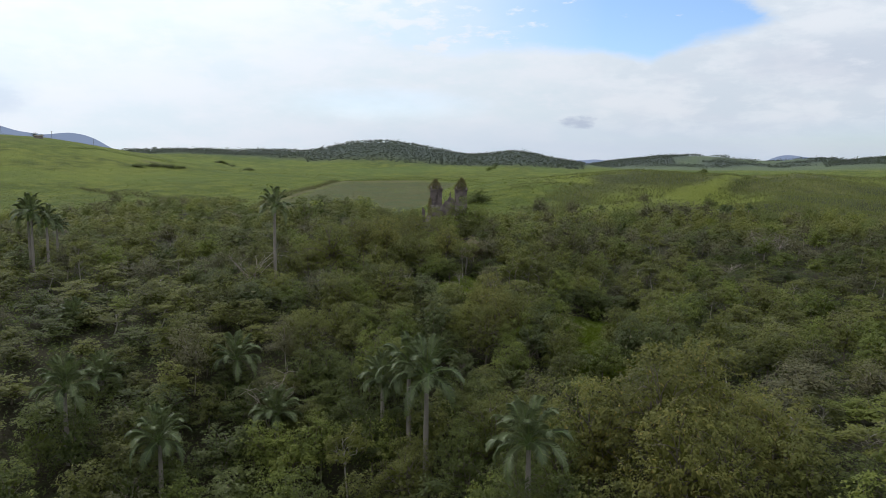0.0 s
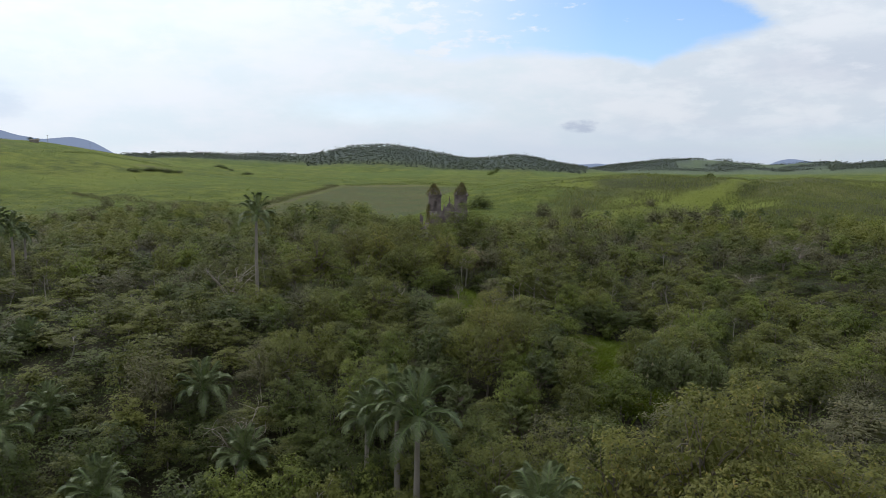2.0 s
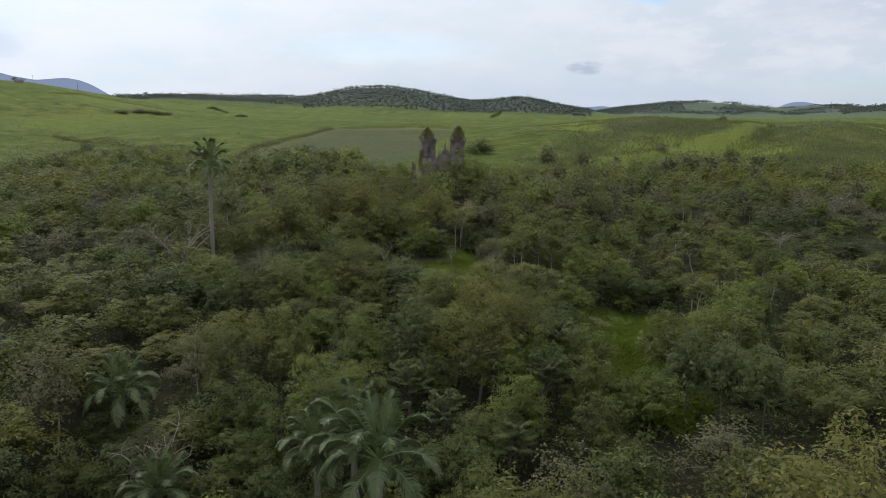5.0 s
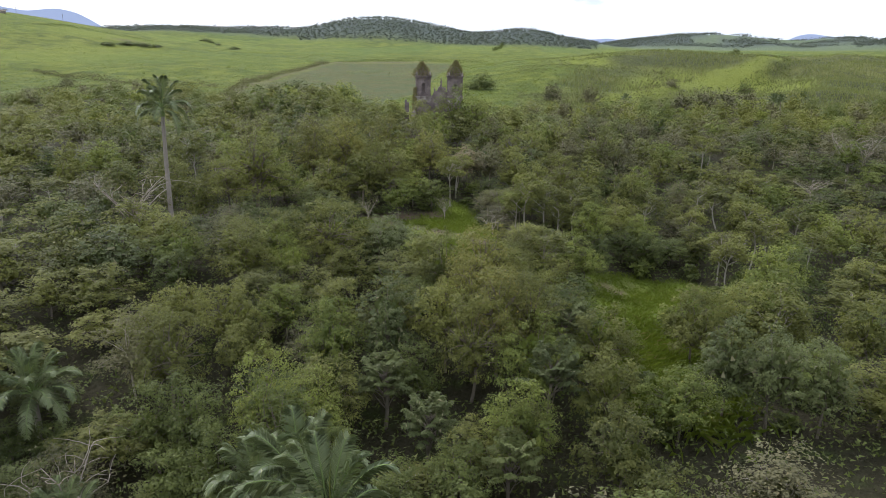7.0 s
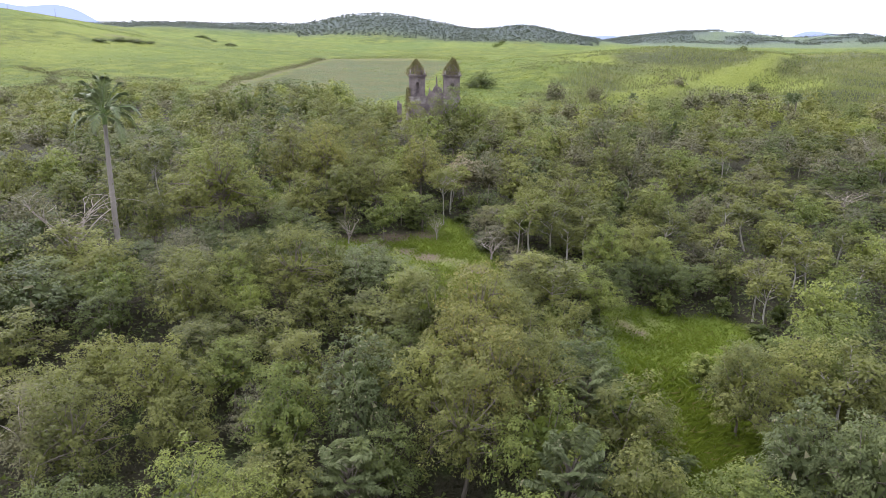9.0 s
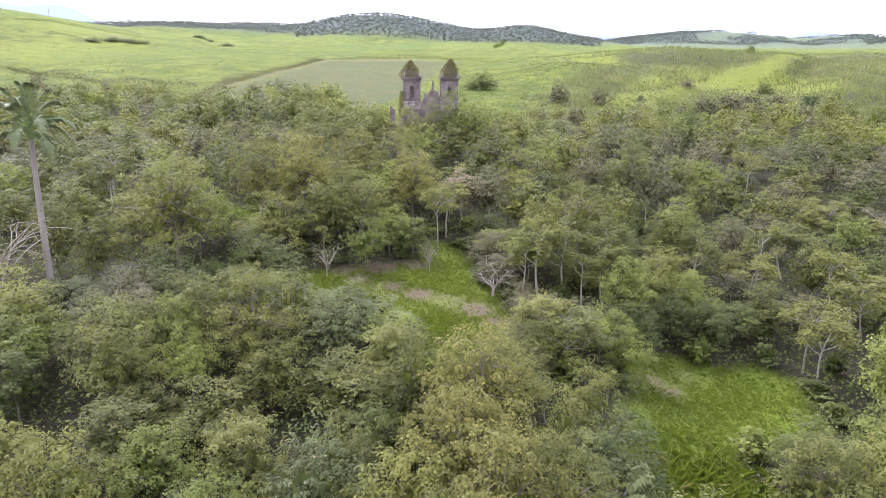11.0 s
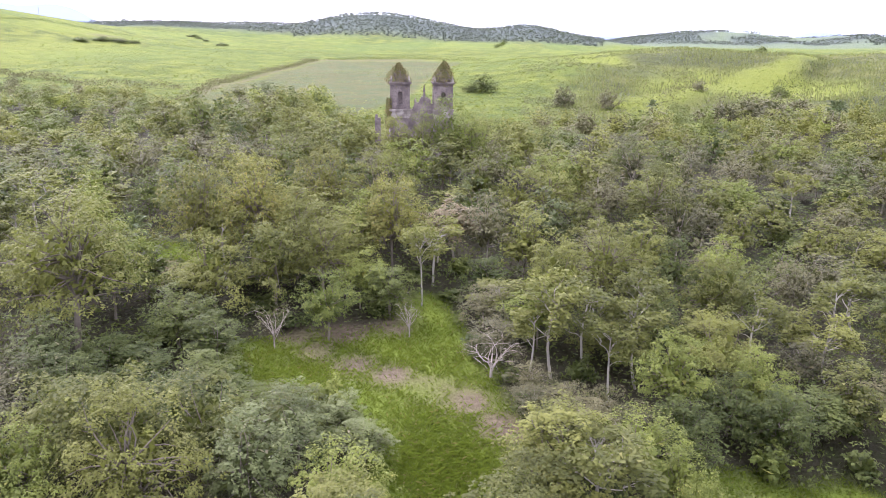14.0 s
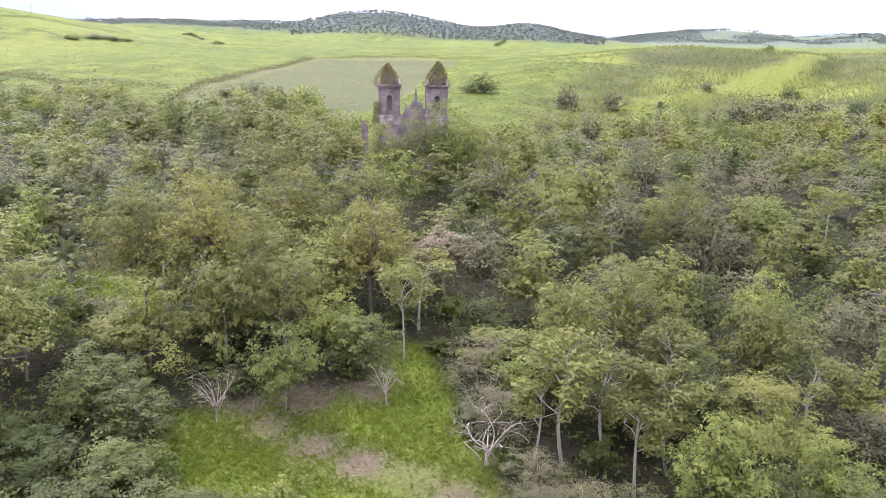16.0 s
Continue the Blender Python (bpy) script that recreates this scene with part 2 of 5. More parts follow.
class Heap:
    """Vertices and faces gathered for one mesh."""

    def __init__(self):
        self.verts, self.faces, self.mats, self.count = [], [], [], 0

    def add(self, verts, faces, mat=0, shade=False):
        verts = np.asarray(verts, float).reshape(-1, 3)
        self.verts.append(verts)
        self.faces.append((np.asarray(faces, int) + self.count, mat, shade))
        self.count += len(verts)

    def mesh(self, name, *materials):
        me = bpy.data.meshes.new(name)
        verts = np.concatenate(self.verts)
        me.vertices.add(len(verts))
        me.vertices.foreach_set("co", verts.ravel())
        loops = np.concatenate([f.ravel() for f, m, s in self.faces])
        sizes = np.concatenate([np.full(len(f), f.shape[1]) for f, m, s in self.faces])
        me.loops.add(len(loops))
        me.loops.foreach_set("vertex_index", loops)
        me.polygons.add(len(sizes))
        me.polygons.foreach_set("loop_start", np.concatenate([[0], np.cumsum(sizes)[:-1]]))
        me.polygons.foreach_set("loop_total", sizes)
        me.polygons.foreach_set("material_index", np.concatenate([np.full(len(f), m) for f, m, s in self.faces]))
        me.polygons.foreach_set("use_smooth", np.concatenate([np.full(len(f), s) for f, m, s in self.faces]))
        for m in materials:
            me.materials.append(m)
        me.update(calc_edges=True)
        me.validate()
        return me


def unit(a):
    return a / np.maximum(np.linalg.norm(a, axis=-1, keepdims=True), 1e-9)


def add_tube(heap, points, radii, sides=5, mat=0):
    points = np.asarray(points, float)
    k = len(points)
    ways = unit(np.gradient(points, axis=0))
    ref = np.array((0.3, 0.2, 1.0)) if abs(ways[0][2]) < 0.8 else np.array((1.0, 0.1, 0.0))
    a = unit(np.cross(ways, ref))
    b = np.cross(ways, a)
    turn = np.arange(sides) * 2 * np.pi / sides
    ring = points[:, None] + np.asarray(radii)[:, None, None] * (np.cos(turn)[None, :, None] * a[:, None] + np.sin(turn)[None, :, None] * b[:, None])
    i, j = np.meshgrid(np.arange(k - 1), np.arange(sides), indexing="ij")
    n = (j + 1) % sides
    quads = np.stack([i * sides + j, i * sides + n, (i + 1) * sides + n, (i + 1) * sides + j], -1).reshape(-1, 4)
    heap.add(ring.reshape(-1, 3), quads, mat, True)
    heap.add(ring[-1], np.arange(sides)[None], mat)


def add_leaves(heap, rng, centres, normals, length, width, fold=0.12, along=None, mat=0):
    """Folded diamond leaves."""
    n = len(centres)
    normals = unit(normals)
    if along is None:
        along = rng.normal(size=(n, 3))
    a = unit(along - normals * np.sum(along * normals, 1, keepdims=True))
    b = np.cross(normals, a)
    s = rng.uniform(0.65, 1.25, (n, 1))
    half_l, half_w = length * s / 2, width * s / 2
    lift = normals * half_l * 2 * fold
    verts = np.stack([centres - a * half_l, centres + b * half_w + lift - a * half_l * 0.15, centres + a * half_l, centres - b * half_w + lift - a * half_l * 0.15], 1)
    heap.add(verts.reshape(-1, 3), np.arange(4 * n).reshape(n, 4), mat)


def add_sprays(heap, rng, centres, normals, length, width, mat=0):
    """Small pointed leaf sprays, cheaper than folded leaves."""
    n = len(centres)
    normals = unit(normals)
    along = rng.normal(size=(n, 3)) - np.array((0, 0, 0.25))
    a = unit(along - normals * np.sum(along * normals, 1, keepdims=True))
    b = np.cross(normals, a)
    s = rng.uniform(0.6, 1.3, (n, 1))
    verts = np.stack([centres - a * length * s * 0.4 - b * width * s / 2, centres - a * length * s * 0.4 + b * width * s / 2, centres + a * length * s * 0.6], 1)
    heap.add(verts.reshape(-1, 3), np.arange(3 * n).reshape(n, 3), mat)


def bend(a, b, rng, sag=0.12, steps=4):
    """A crooked way from a to b."""
    a, b = np.asarray(a, float), np.asarray(b, float)
    t = np.linspace(0, 1, steps)[:, None]
    side = rng.normal(size=3) * np.linalg.norm(b - a) * sag
    return a + (b - a) * t + side * (t * (1 - t) * 4) * np.array((1, 1, 0.5)) + np.array((0, 0, 1)) * np.linalg.norm(b - a) * 0.10 * (t * (1 - t) * 4)


def part(name, data, parent, label=""):
    """Links a mesh as one part of a thing."""
    ob = new(name, data)
    ob.parent = parent
    return tagged(ob, label)


# ---- ground ----
BASE = 8.8


def polar(deg, dist):
    return dist * math.sin(radians(deg)), dist * math.cos(radians(deg))


# hills of the open land: bearing, distance, height, half width across, half width along
HILLS = [(-29, 1120, 28.5, 120, 160), (-40, 1050, 27.7, 200, 180), (-23.5, 1230, 8.0, 70, 110), (-19.5, 1380, 13.9, 90, 110), (-13.5, 1400, 6.2, 110, 110), (-21, 1650, 21.6, 110, 110), (-15.5, 1650, 13.2, 90, 110), (-10.8, 1650, 23.3, 70, 110), (-6.6, 1620, 15.2, 45, 110), (-3.4, 1620, 46.2, 70, 130)]
HILLS += [(0.4, 1640, 23.4, 60, 110), (4.0, 1650, 19.3, 70, 110), (7.7, 1640, 25.0, 50, 120), (11, 1650, 10.6, 60, 120), (18.8, 2350, 25.6, 75, 170), (22.0, 2400, 32.9, 75, 170), (15.5, 2450, 23.2, 90, 170), (33.5, 1850, 32.5, 110, 170), (24.8, 2380, 12, 60, 170), (28.8, 2400, 34, 85, 170), (32.2, 2400, 22, 80, 170)]
HILLS += [(14.5, 660, 13, 80, 100), (28.5, 760, 6, 45, 150), (34, 800, 12, 90, 120), (25, 580, 3, 30, 110), (18, 450, -4, 35, 60), (9, 600, 4, 40, 80), (-24, 520, -3, 90, 60), (20, 960, 4, 60, 70)]


def ridge_place(x, y):
    """How far along the grassy eastern ridge (0 to 1), and how far off it to the right."""
    t = ((x - 105) * 148 + (y - 440) * 138) / (148 ** 2 + 138 ** 2)
    return t, (x - 105) * 0.682 - (y - 440) * 0.731


def height(x, y):
    """The lie of the land."""
    x, y = np.asarray(x, float), np.asarray(y, float)
    d = np.hypot(x, y)
    ahead = np.where(y > -100, 1.0, 0.6)
    z = BASE + 0.0237 * np.clip(d - 350, 0, 1150) * ahead
    z = z - 16.0 * np.exp(-((x + 20) / 36) ** 2 / 2 - ((y - 76) / 27) ** 2 / 2)
    z = z - 6.0 * np.exp(-((x - 78) / 30) ** 2 / 2 - ((y - 150) / 38) ** 2 / 2)
    z = z + 5.0 * np.exp(-((x + 6) / 34) ** 2 / 2 - ((y - 232) / 34) ** 2 / 2)
    z = z - 2.7 * np.exp(-((x - 37) / 13) ** 2 / 2 - ((y - 138) / 20) ** 2 / 2)
    for deg, dist, up, across, along in HILLS:
        cx, cy = polar(deg, dist)
        s, c = math.sin(radians(deg)), math.cos(radians(deg))
        q, r = (x - cx) * c - (y - cy) * s, (x - cx) * s + (y - cy) * c
        z = z + up * np.exp(-(q / across) ** 2 / 2 - (r / along) ** 2 / 2)
    az = np.degrees(np.arctan2(x, y))
    humps = np.clip((az - 6) / 6, 0, 1) * np.clip((d - 370) / 70, 0, 1) * np.clip((1050 - d) / 200, 0, 1)
    z = z + humps * ((layered(x, y, 105, 17) - 0.5) * 19 + (layered(x, y, 34, 18) - 0.5) * 3.5)
    west = np.clip((-az - 6) / 6, 0, 1) * np.clip((d - 420) / 100, 0, 1)
    z = z + west * ((layered(x, y, 90, 19) - 0.5) * 6 + (layered(x, y, 26, 20) - 0.5) * 2.2)
    z = z + np.clip((d - 1900) / 200, 0, 1) * np.clip((3000 - d) / 400, 0, 1) * (layered(x, y, 130, 27) - 0.5) * 22
    t, off = ridge_place(x, y)
    z = z + np.clip(t * 5 + 0.6, 0, 1) * np.clip((1.25 - t) * 3, 0, 1) * (3.2 * np.exp(-(off / 12) ** 2) - 4.0 * np.exp(-((off - 26) / 12) ** 2))
    rough = np.clip((d - 300) / 300, 0, 1)
    z = z + rough * ((layered(x, y, 170, 1) - 0.5) * 7.0 + (layered(x, y, 45, 2) - 0.5) * 1.6) + (1 - rough) * (layered(x, y, 22, 4) - 0.5) * 0.9
    return z


# the open glade: discs of plan (x, y, radius) of grass, and of bare trodden soil
GLADE = [(-4.5, 166, 3.2), (0, 167, 4.2), (-2, 163.5, 3.6), (4.5, 166.5, 4.2), (8.5, 168.5, 4.6), (12, 171, 3.0), (11, 176, 2.6), (11, 180, 1.6), (14, 165.5, 3.0), (9, 162, 3.8), (14, 160, 3.4), (16.5, 157, 2.2)]
GLADE += [(12.5, 152.5, 4.2), (11, 148, 3.6), (14, 149.5, 3.0), (7.5, 157.5, 3.0), (0, 161.5, 2.6)]
GLADE += [(37, 150, 4.6), (44, 150.5, 3.6), (32.5, 150, 3.2), (42, 145, 4.2), (36, 143, 4.6), (31.5, 141.5, 3.6), (31.5, 136, 3.6), (28, 134, 2.6), (27.5, 128, 2.6), (28, 122, 2.8), (30, 130, 3.4), (33, 126.5, 3.6), (31.5, 120, 4.0), (35.5, 123.5, 2.6)]
GLADE += [(-22.5, 193.5, 3.2), (-18, 190, 3.0), (-25.5, 196, 2.0), (-20.5, 187.5, 2.0)]
SOIL = [(0.7, 168, 0.9), (4.5, 165.9, 1.1), (8.4, 163.6, 1.3), (11.4, 162.2, 1.5), (14.3, 160.2, 1.4), (17.2, 156.5, 1.3), (32.2, 150, 0.5), (33.8, 148.2, 0.6), (36, 151.6, 0.4), (-19, 187, 2.0), (-21, 189.5, 1.5), (3, 172, 1.2), (-2, 171.5, 1.0), (8, 174, 1.1)]


def inside(discs, x, y, soft=1.5):
    """1 inside the discs, falling to 0 over soft metres outside."""
    best = np.zeros(np.shape(x))
    for cx, cy, r in discs:
        best = np.maximum(best, np.clip(1 - (np.hypot(x - cx, y - cy) - r) / soft, 0, 1))
    return best


def forest_edge(x, y):
    """Metres inside the wood's edge (negative: in the open)."""
    deg = np.degrees(np.arctan2(x, y))
    limit = np.interp(deg, (-60, -29, -26, -22, -18, -13.5, -10, -7.5, -5, -2.5, 3, 8, 10.5, 13.6, 17, 19.6, 21.5, 24, 32, 60), (360, 378, 395, 432, 446, 415, 398, 420, 388, 335, 318, 345, 348, 365, 405, 402, 375, 385, 395, 380))
    return limit + (smooth_noise(x, y, 30, 9) - 0.5) * 26 - np.hypot(x, y)


def axis(low, high, step, reach_low, reach_high, growth=1.05):
    inner = list(np.arange(low, high, step))
    s, v = step, high
    while v < reach_high:
        inner.append(v)
        s *= growth
        v += s
    inner.append(reach_high)
    s, v, outer = step, low - step, []
    while v > reach_low:
        outer.append(v)
        s *= growth
        v -= s
    outer.append(reach_low)
    return np.array(outer[::-1] + inner)


gx, gy = axis(-60, 70, 1.4, -4300, 4300), axis(95, 215, 1.4, -4300, 4700)
GX, GY = np.meshgrid(gx, gy)
GZ = height(GX, GY)
D = np.hypot(GX, GY)
ground_heap = Heap()
ni, nj = len(gy), len(gx)
i, j = np.meshgrid(np.arange(ni - 1), np.arange(nj - 1), indexing="ij")
ground_heap.add(np.stack([GX, GY, GZ], -1), np.stack([i * nj + j, i * nj + j + 1, (i + 1) * nj + j + 1, (i + 1) * nj + j], -1).reshape(-1, 4), 0, True)

m, g = material("open_land_and_forest_floor")
place = g.node("ShaderNodeNewGeometry").outputs["Position"]
n1, n2, n3 = g.noise(place, 0.02, 5), g.noise(place, 0.25, 4, 0.6), g.noise(place, 2.2, 5, 0.65)
floor_c = g.mix(n3, (0.022, 0.022, 0.012), (0.060, 0.052, 0.030))
floor_c = g.mix(g.step(n2, 0.5, 0.75), floor_c, (0.045, 0.06, 0.018))
grass_c = g.mix(g.math("ADD", g.math("MULTIPLY", n2, 0.6), g.math("MULTIPLY", n3, 0.5)), (0.068, 0.108, 0.011), (0.145, 0.182, 0.024))
soil_c = g.mix(n3, (0.085, 0.064, 0.042), (0.172, 0.132, 0.090))
cane_c = g.mix(g.step(n1, 0.30, 0.70), (0.074, 0.092, 0.013), (0.138, 0.148, 0.025))
cane_c = g.mix(g.math("MULTIPLY", g.step(n3, 0.35, 0.7), 0.45), cane_c, (0.055, 0.085, 0.022))
cane_c = g.mix(g.math("MULTIPLY", g.step(n2, 0.45, 0.7), 0.4), cane_c, (0.115, 0.148, 0.034))
n4 = g.noise(place, 0.07, 5, 0.62)
cane_c = g.mix(g.math("MULTIPLY", g.step(n4, 0.46, 0.60), 0.7), cane_c, (0.046, 0.068, 0.016))
cane_c = g.mix(g.math("MULTIPLY", g.step(n4, 0.48, 0.34), 0.5), cane_c, (0.185, 0.195, 0.036))
blocks = g.node("ShaderNodeTexVoronoi")
g.link(place, blocks.inputs["Vector"])
blocks.inputs["Scale"].default_value = 0.0085
tint = g.node("ShaderNodeSeparateColor")
g.link(blocks.outputs["Color"], tint.inputs[0])
cane_c = g.mix(g.math("MULTIPLY", tint.outputs[0], 0.5), cane_c, (0.115, 0.150, 0.028))
cane_c = g.mix(g.math("MULTIPLY", g.step(tint.outputs[1], 0.5, 1.0), 0.35), cane_c, (0.060, 0.100, 0.028))
scrub_c = g.mix(g.step(n1, 0.4, 0.62), (0.060, 0.068, 0.026), (0.118, 0.122, 0.034))
scrub_c = g.mix(g.math("MULTIPLY", g.step(n2, 0.45, 0.72), 0.6), scrub_c, (0.052, 0.056, 0.026))
plough_c = g.mix(g.math("ADD", g.math("MULTIPLY", n2, 0.5), g.math("MULTIPLY", n1, 0.5)), (0.064, 0.072, 0.025), (0.112, 0.104, 0.043))
scrub_c = g.mix(g.math("MULTIPLY", g.step(n4, 0.46, 0.62), 0.6), scrub_c, (0.048, 0.052, 0.024))
colour = g.mix(g.attribute("field"), floor_c, cane_c)
colour = g.mix(g.attribute("scrub"), colour, scrub_c)
colour = g.mix(g.math("MULTIPLY", g.attribute("lush"), 0.85), colour, g.mix(n2, (0.110, 0.140, 0.024), (0.185, 0.200, 0.036)))
# far pasture land, made greyer: distance haze put into its colour
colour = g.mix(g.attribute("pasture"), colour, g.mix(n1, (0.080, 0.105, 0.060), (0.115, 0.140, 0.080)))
plough_c = g.mix(g.math("MULTIPLY", g.step(n4, 0.44, 0.6), 0.7), plough_c, (0.062, 0.086, 0.034))
colour = g.mix(g.attribute("plough"), colour, plough_c)
# ground below the far woods, matched to their leaves, haze in the colour too
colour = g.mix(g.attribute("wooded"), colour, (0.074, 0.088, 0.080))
colour = g.mix(g.attribute("glade"), colour, grass_c)
colour = g.mix(g.attribute("soil"), colour, soil_c)
close(g, principled(g, colour, 0.95, g.bump(g.math("ADD", g.math("ADD", n2, n3), g.math("MULTIPLY", n4, 2.0)), 0.8, 1.2), 0.1))
GROUND = m

ground_mesh = ground_heap.mesh("ground", GROUND)
deg = np.degrees(np.arctan2(GX, GY))


def layer(name, values):
    a = ground_mesh.attributes.new(name, "FLOAT", "POINT")
    a.data.foreach_set("value", np.clip(values, 0, 1).ravel())


def plough_edge(y):
    return np.interp(y, (420, 506, 580, 644, 792), (-84, -97, -98, -90, -80)) + 3 * np.sin(y / 40)


def plough_field(x, y):
    gap = np.minimum(np.minimum(x - plough_edge(y), -4 + (y - 417) * 0.14 - x), 788 - y)
    return np.clip((gap + (smooth_noise(x, y, 30, 5) - 0.5) * 8) / 5, 0, 1)


def lane(x, y):
    """Earth tracks between the fields."""
    a = np.exp(-((y - (794 + 4 * np.sin(x / 30))) / 4) ** 2) * (x > -84) * (x < 60)
    b = np.exp(-((x - plough_edge(y) + 5) / 3.5) ** 2) * (y > 420) * (y < 795)
    c = np.exp(-((y - (1010 + 0.25 * x + 10 * np.sin(x / 50))) / 4) ** 2) * (x < -330)
    return np.clip(a + b + c, 0, 1)


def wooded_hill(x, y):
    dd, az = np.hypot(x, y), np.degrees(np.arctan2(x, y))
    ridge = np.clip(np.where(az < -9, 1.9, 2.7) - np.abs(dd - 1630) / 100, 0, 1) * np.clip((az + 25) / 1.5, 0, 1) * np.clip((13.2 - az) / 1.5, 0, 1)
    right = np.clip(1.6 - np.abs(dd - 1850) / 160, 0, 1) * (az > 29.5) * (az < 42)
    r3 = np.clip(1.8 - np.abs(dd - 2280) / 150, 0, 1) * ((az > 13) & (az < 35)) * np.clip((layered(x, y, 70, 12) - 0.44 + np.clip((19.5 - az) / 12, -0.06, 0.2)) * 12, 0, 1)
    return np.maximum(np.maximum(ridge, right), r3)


open_land = np.clip(-forest_edge(GX, GY) / 6, 0, 1)
layer("field", open_land)
layer("scrub", open_land * np.clip((deg - 11 + (smooth_noise(GX, GY, 80, 3) - 0.5) * 10) / 4, 0, 1) * np.clip((1150 - D) / 200, 0, 1))
def ridge_strip(x, y):
    """A grassy ridge track climbing the eastern slopes."""
    t, off = ridge_place(x, y)
    off = np.hypot(off, np.maximum(np.abs(t - 0.5) - 0.55, 0) * 200)
    return np.clip(1.5 - off / 8, 0, 1)


low_ground = np.clip((0.485 - layered(GX, GY, 105, 17)) * 14, 0, 1) * np.clip((deg - 7) / 4, 0, 1) * np.clip((1000 - D) / 200, 0, 1)
weedy = np.clip((layered(GX, GY, 75, 71) - 0.47) * 9, 0, 1) * np.clip((-deg - 17) / 4, 0, 1) * np.clip((D - 640) / 150, 0, 1) * np.clip((1250 - D) / 200, 0, 1) * 0.75
layer("lush", open_land * np.maximum(np.maximum(low_ground, ridge_strip(GX, GY)), weedy))
# the haze tint comes in with distance, from 1430 m on
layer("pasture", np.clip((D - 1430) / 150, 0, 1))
layer("plough", open_land * plough_field(GX, GY))
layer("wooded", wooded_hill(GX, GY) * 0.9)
layer("glade", inside(GLADE, GX, GY, 2.0) * (0.6 + 0.6 * layered(GX, GY, 5, 8)))
layer("soil", np.maximum(inside(SOIL, GX, GY, 2.2) * np.clip(layered(GX, GY, 3.5, 6) * 2.6 - 0.45, 0, 1), 0.65 * lane(GX, GY) * open_land))
tagged(new("ground", ground_mesh), "rolling land with dark forest floor, grassy glade and green cane fields", "ground", kind="structure")


# ---- trees ----
def crown_clumps(rng, count, radius, tall, flat=0.0):
    """Centres of leaf clumps over an uneven dome; z from 0 (crown's base) to tall."""
    u = rng.normal(size=(count, 3))
    u[:, 2] = np.abs(u[:, 2]) * (1 - flat) + flat * 0.5 - 0.15 * (rng.random(count) < 0.35)
    u = unit(u)
    lobes = 0.8 + 0.28 * np.sin(np.arctan2(u[:, 1], u[:, 0]) * rng.integers(2, 5) + rng.uniform(0, 6)) * (1 - np.abs(u[:, 2]))
    r = rng.uniform(0.72, 1.0, count) * lobes
    c = np.stack([u[:, 0] * r * radius, u[:, 1] * r * radius, tall * (0.12 + 0.88 * np.clip(u[:, 2] * r * 1.05 + 0.05, 0, 1))], 1)
    skirt = rng.random(count) < 0.22 * (1 - flat)
    c[skirt, 2] *= 0.45
    return c


def broad_crown(rng, heap, radius, tall, lift, clumps, per, leaf, width, clump_size=0.30, flat=0.0, stretch=0.75, mat=0, tufts=5):
    """A crown of boughs' ends, each a few tight tufts of leaves with gaps between; gives back the boughs' ends and a tone for each leaf."""
    c = crown_clumps(rng, clumps, radius, tall, flat) + np.array((0, 0, lift))
    size = radius * clump_size * rng.uniform(0.65, 1.35, clumps)
    bough = np.repeat(np.arange(clumps), tufts)
    d = unit(rng.normal(size=(len(bough), 3)))
    d[:, 2] = np.where(rng.random(len(bough)) < 0.75, np.abs(d[:, 2]), d[:, 2])
    t = c[bough] + d * (size[bough] * rng.uniform(0.5, 1.05, len(bough)))[:, None] * np.array((1, 1, stretch))
    t_size = size[bough] * rng.uniform(0.30, 0.56, len(bough))
    each = max(per // tufts, 3)
    which = np.repeat(np.arange(len(t)), each)
    n = len(which)
    d = unit(rng.normal(size=(n, 3)))
    d[:, 2] = np.where(rng.random(n) < 0.85, np.abs(d[:, 2]), d[:, 2])
    pos = t[which] + d * (t_size[which] * rng.uniform(0.55, 1.05, n))[:, None] * np.array((1, 1, 0.72))
    out = unit(c[bough][which] - np.array((0, 0, lift + tall * 0.2)))
    add_sprays(heap, rng, pos, d * 0.75 + out * 0.35 + np.array((0, 0, 0.75)) + rng.normal(size=(n, 3)) * 0.22, leaf, width, mat)
    return c, np.repeat(rng.normal(0, 0.13 if leaf < 0.4 else 0.06, len(t))[which], 3)


def limbs_to(rng, heap, foot, top, targets, r0, share=0.5, sides=5):
    """A trunk from foot to top and boughs from it out to the clumps."""
    stem = bend(foot, top, rng, 0.06, 6)
    add_tube(heap, stem, np.linspace(r0, r0 * 0.5, 6), sides + 1)
    for target in targets[: max(3, int(len(targets) * share))]:
        k = rng.integers(3, 6)
        way = bend(stem[k], target, rng, 0.10, 5)
        add_tube(heap, way, np.linspace(r0 * 0.38, r0 * 0.07, 5), 3)


